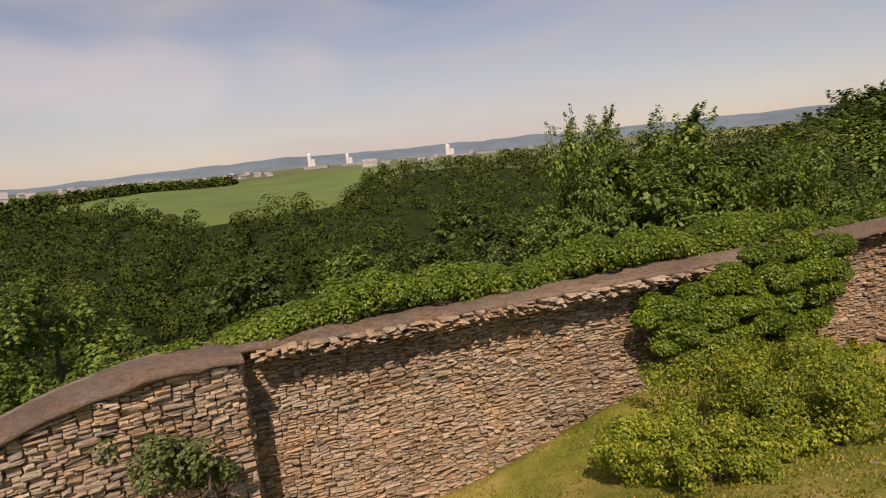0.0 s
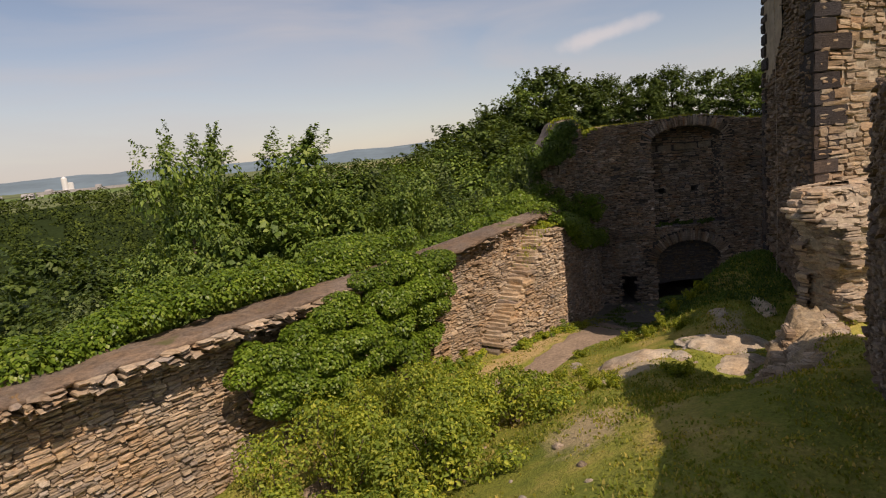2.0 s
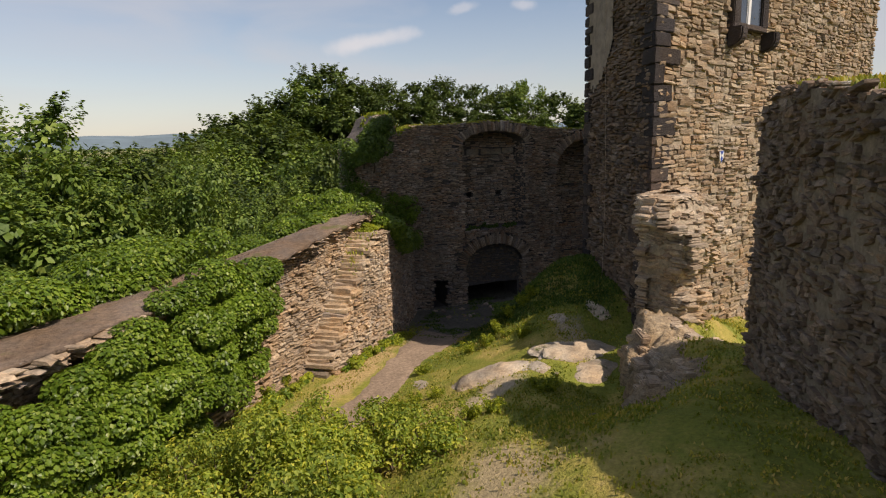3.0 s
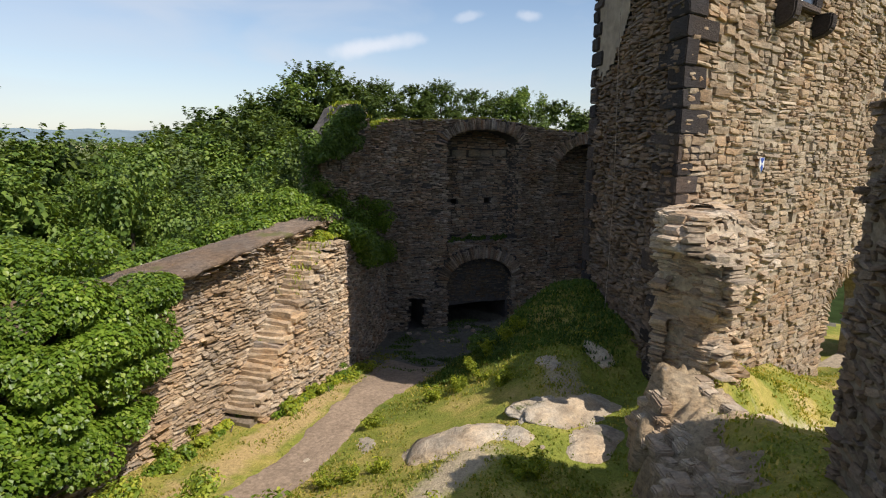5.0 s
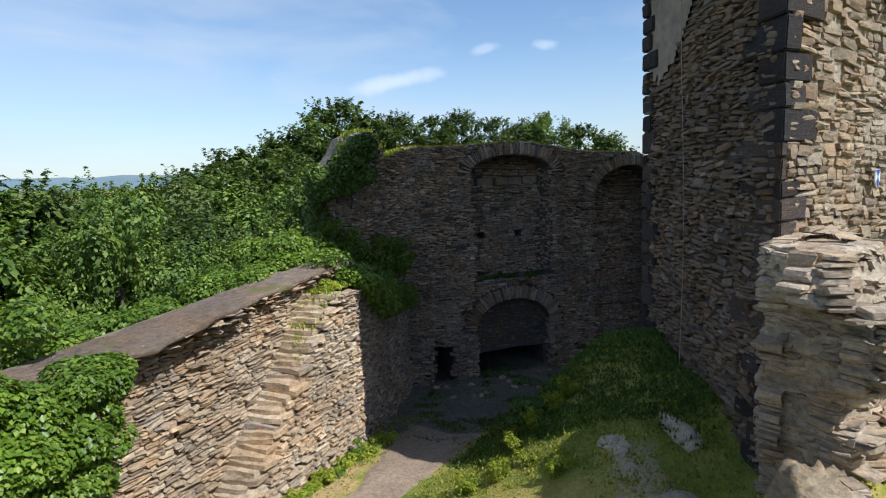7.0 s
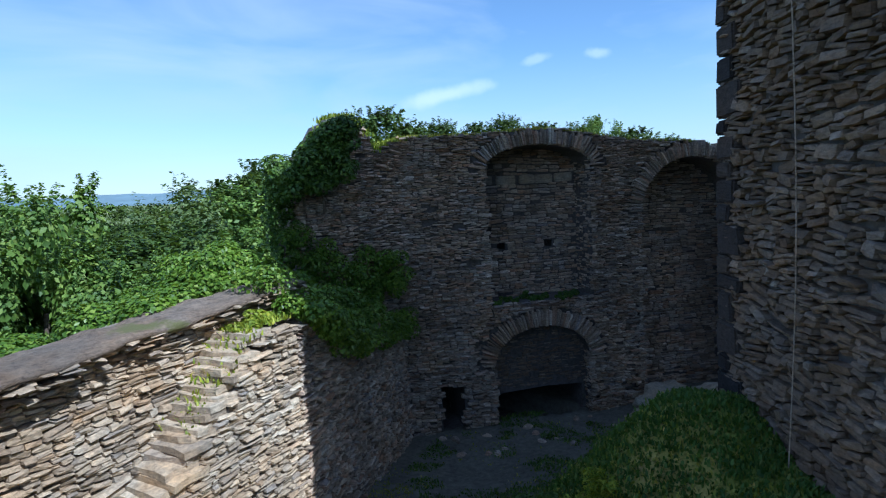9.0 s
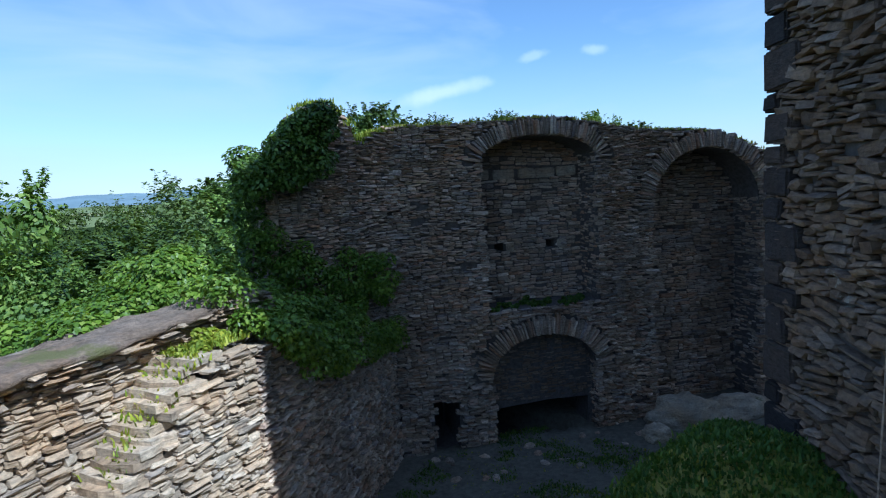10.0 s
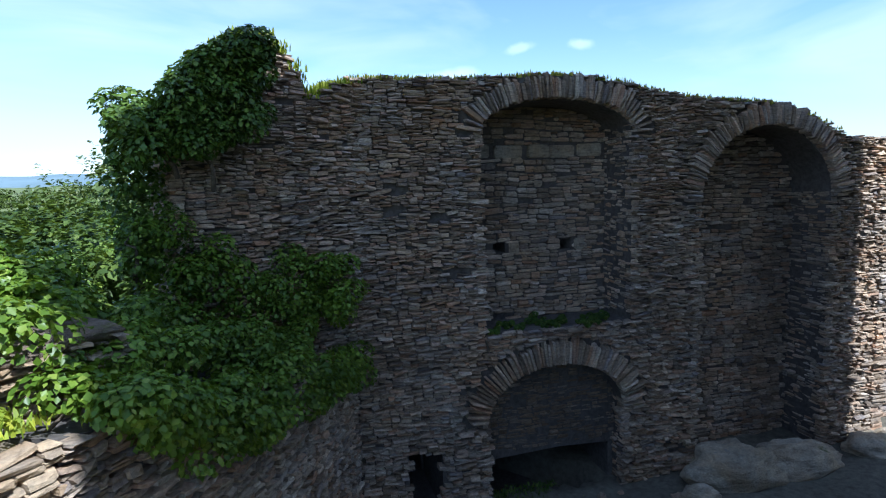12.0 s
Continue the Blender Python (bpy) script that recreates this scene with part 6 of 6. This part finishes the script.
for i in range(26):
    x = 10.6 + 5.0 * i / 25 + rg.uniform(-0.1, 0.1)
    y = wall_y(x) - (0.35 if x < 12.8 else 0.92) + rg.uniform(-0.15, 0.05)
    weed((x, y, ground_z(x, y)), rg.uniform(0.10, 0.24), 420, 500 + i, mat_herb if i % 3 else mat_ivy, "leafy green weed at the foot of the wall")
for u, d, z in ((2.75, -0.25, 4.37), (2.5, -0.62, 4.2), (2.2, -0.68, 3.9), (1.95, -0.7, 3.62), (1.6, -0.68, 3.28), (1.0, -0.6, 2.7), (2.95, -0.4, 4.42), (3.1, -0.7, 4.45)):
    weed(STAIR.at(u, d, z), 0.16, 320, 540 + int(u * 50), mat_herb, "yellow-green weed rooted between the stone steps")
for i in range(9):
    u = 1.7 + 1.9 * i / 8 + rg.uniform(-0.1, 0.1)
    weed(ARC.at(u, rg.uniform(-0.4, -0.05), 3.42), rg.uniform(0.10, 0.17), 380, 600 + i, mat_lush, "low green weed on the niche ledge")


# ---------------------------------------------------------------- bedrock, loose stones
def rock(x, y, rx, ry, rz, turn, seed, label, mat=None, lift=0.0):
    bm = bmesh.new()
    bmesh.ops.create_icosphere(bm, subdivisions=4, radius=1)
    off = Vector((seed * 7.3, seed * 3.1, 0))
    for q in bm.verts:
        k = 1 + 0.24 * noise.fractal(q.co * 1.3 + off, 1.0, 2.0, 4) + 0.07 * noise.fractal(q.co * 6 + off, 1.0, 2.0, 3)
        q.co *= k
        q.co.z = max(q.co.z, -0.4)
        q.co.z = math.copysign(abs(q.co.z) ** 1.3, q.co.z) if q.co.z > 0 else q.co.z
        q.co = Vector((q.co.x * rx, q.co.y * ry, q.co.z * rz))
    me = bpy.data.meshes.new("rock")
    bm.to_mesh(me)
    bm.free()
    me.polygons.foreach_set("use_smooth", [True] * len(me.polygons))
    me.materials.append(mat or mat_rock)
    ob = tagged(new("rock", me), label, "rock", "bedrock showing through the turf")
    slope_x = (ground_z(x + 0.3, y) - ground_z(x - 0.3, y)) / 0.6
    slope_y = (ground_z(x, y + 0.3) - ground_z(x, y - 0.3)) / 0.6
    up = Vector((-slope_x, -slope_y, 1)).normalized()
    ob.matrix_basis = Matrix.Translation((x, y, ground_z(x, y) - 0.05 + lift)) @ Vector((0, 0, 1)).rotation_difference(up).to_matrix().to_4x4() @ Matrix.Rotation(turn, 4, "Z")
    return ob


for i, (x, y, a, b, c, w) in enumerate(((12.2, 15.1, 0.5, 0.36, 0.09, 0.3), (12.75, 14.55, 0.42, 0.32, 0.09, 0.5), (12.6, 13.0, 0.66, 0.5, 0.26, -0.9), (14.1, 11.85, 0.9, 0.36, 0.2, -0.6), (15.5, 11.95, 0.28, 0.2, 0.16, 1.2), (13.5, 11.35, 0.55, 0.3, 0.2, -0.5), (12.9, 12.2, 0.3, 0.22, 0.12, 0.4), (15.0, 12.6, 0.25, 0.2, 0.09, 0.4))):
    rock(x, y, a * 1.15, b * 1.15, c * 0.62, w, i + 1, "pale flat bedrock breaking through the grass")
for i, (u, d, a, b, c) in enumerate(((5.7, 0.35, 1.0, 0.55, 0.5), (6.9, 0.3, 0.9, 0.5, 0.42), (8.6, 0.4, 0.6, 0.4, 0.35), (4.6, 0.9, 0.3, 0.25, 0.25))):
    p = ARC.at(u, d, 0)
    rock(p.x, p.y, a, b, c, -0.6, i + 20, "grey rock outcrop at the foot of the arcaded wall", mat_rock, 0.08)
rg = random.Random(14)
for i in range(18):
    p = ARC.at(rg.uniform(0.0, 4.5), rg.uniform(0.1, 1.6), 0)
    s = rg.uniform(0.04, 0.10)
    rock(p.x, p.y, s * 1.4, s, s * 0.7, rg.uniform(0, 3), i + 40, "loose grey slate fallen before the arch", mat_far, 0.04)
for i in range(16):
    x, y = rg.uniform(6, 13), rg.uniform(9.5, 13.5)
    s = rg.uniform(0.025, 0.06)
    rock(x, y, s * 1.4, s, s * 0.8, rg.uniform(0, 3), i + 70, "small pale stone lying in the grass", mat_block, 0.05)

# ---------------------------------------------------------------- details of the arcaded wall
for u0, u1 in ((1.62, 1.97), (2.06, 2.52), (2.62, 2.98), (3.0, 3.42), (3.48, 3.90)):
    set_block("tuff_block", rng, BACK, (u0 + u1) / 2, -0.02, 6.07 + rng.uniform(-0.02, 0.02), u1 - u0, 0.14, 0.2, mat_block, wall_arcade, "pale squared tuff block")
set_block("ledge", rng, BACK, 5.75, 0.0, 4.5, 1.0, 0.2, 0.07, mat_far, wall_arcade)
for hu in (2.13, 3.28):
    set_block("tuff_block", rng, BACK, hu + 0.24, -0.02, 4.55, 0.16, 0.12, 0.2, mat_block, wall_arcade, "pale squared tuff block")

# lightning conductor down the shaded tower face
v, f = tube([SHADY.at(1.36 + 0.07 * math.sin(z * 0.9 - 3.2), 0.12, z) for z in np.arange(3.0, 13.0, 0.5)], [0.0055] * 20, 6)
tagged(mesh_ob("lightning_cable", v, f, mat_far), "thin grey metal cable down the tower face", "cable")

# small heritage plaque on the tower
plaque = tagged(new("plaque"), "small blue and white shield-shaped plaque on the tower", "plaque")
mat_blue = plain_material("blue_enamel", (0.03, 0.07, 0.32), 0.4, 30.0, 0.1, 0.0, 0.5)
mat_enamel = plain_material("white_enamel", (0.75, 0.75, 0.75), 0.4, 30.0, 0.05, 0.0, 0.5)
bm = bmesh.new()
outline = [(-0.08, 0.13), (0.08, 0.13), (0.08, -0.02), (0.0, -0.13), (-0.08, -0.02)]
vs = [bm.verts.new(SUNNY.at(2.43 + u, 0.10, 5.98 + z)) for u, z in outline] + [bm.verts.new(SUNNY.at(2.43 + u, 0.085, 5.98 + z)) for u, z in outline]
bm.faces.new(vs[:5][::-1])
bm.faces.new(vs[5:])
for i in range(5):
    bm.faces.new((vs[i], vs[(i + 1) % 5], vs[5 + (i + 1) % 5], vs[5 + i]))
plate = part("plate", bm, mat_enamel, plaque)
for quad in (((-0.075, 0.125), (0.0, 0.125), (0.0, 0.03)), ((0.0, 0.125), (0.075, 0.125), (0.0, 0.03)), ((0.0, 0.03), (0.05, -0.03), (0.0, -0.12), (-0.05, -0.03))):
    bm = bmesh.new()
    bm.faces.new([bm.verts.new(SUNNY.at(2.43 + u, 0.104, 5.98 + z)) for u, z in quad])
    part("field", bm, mat_blue, plate, "blue enamel field")
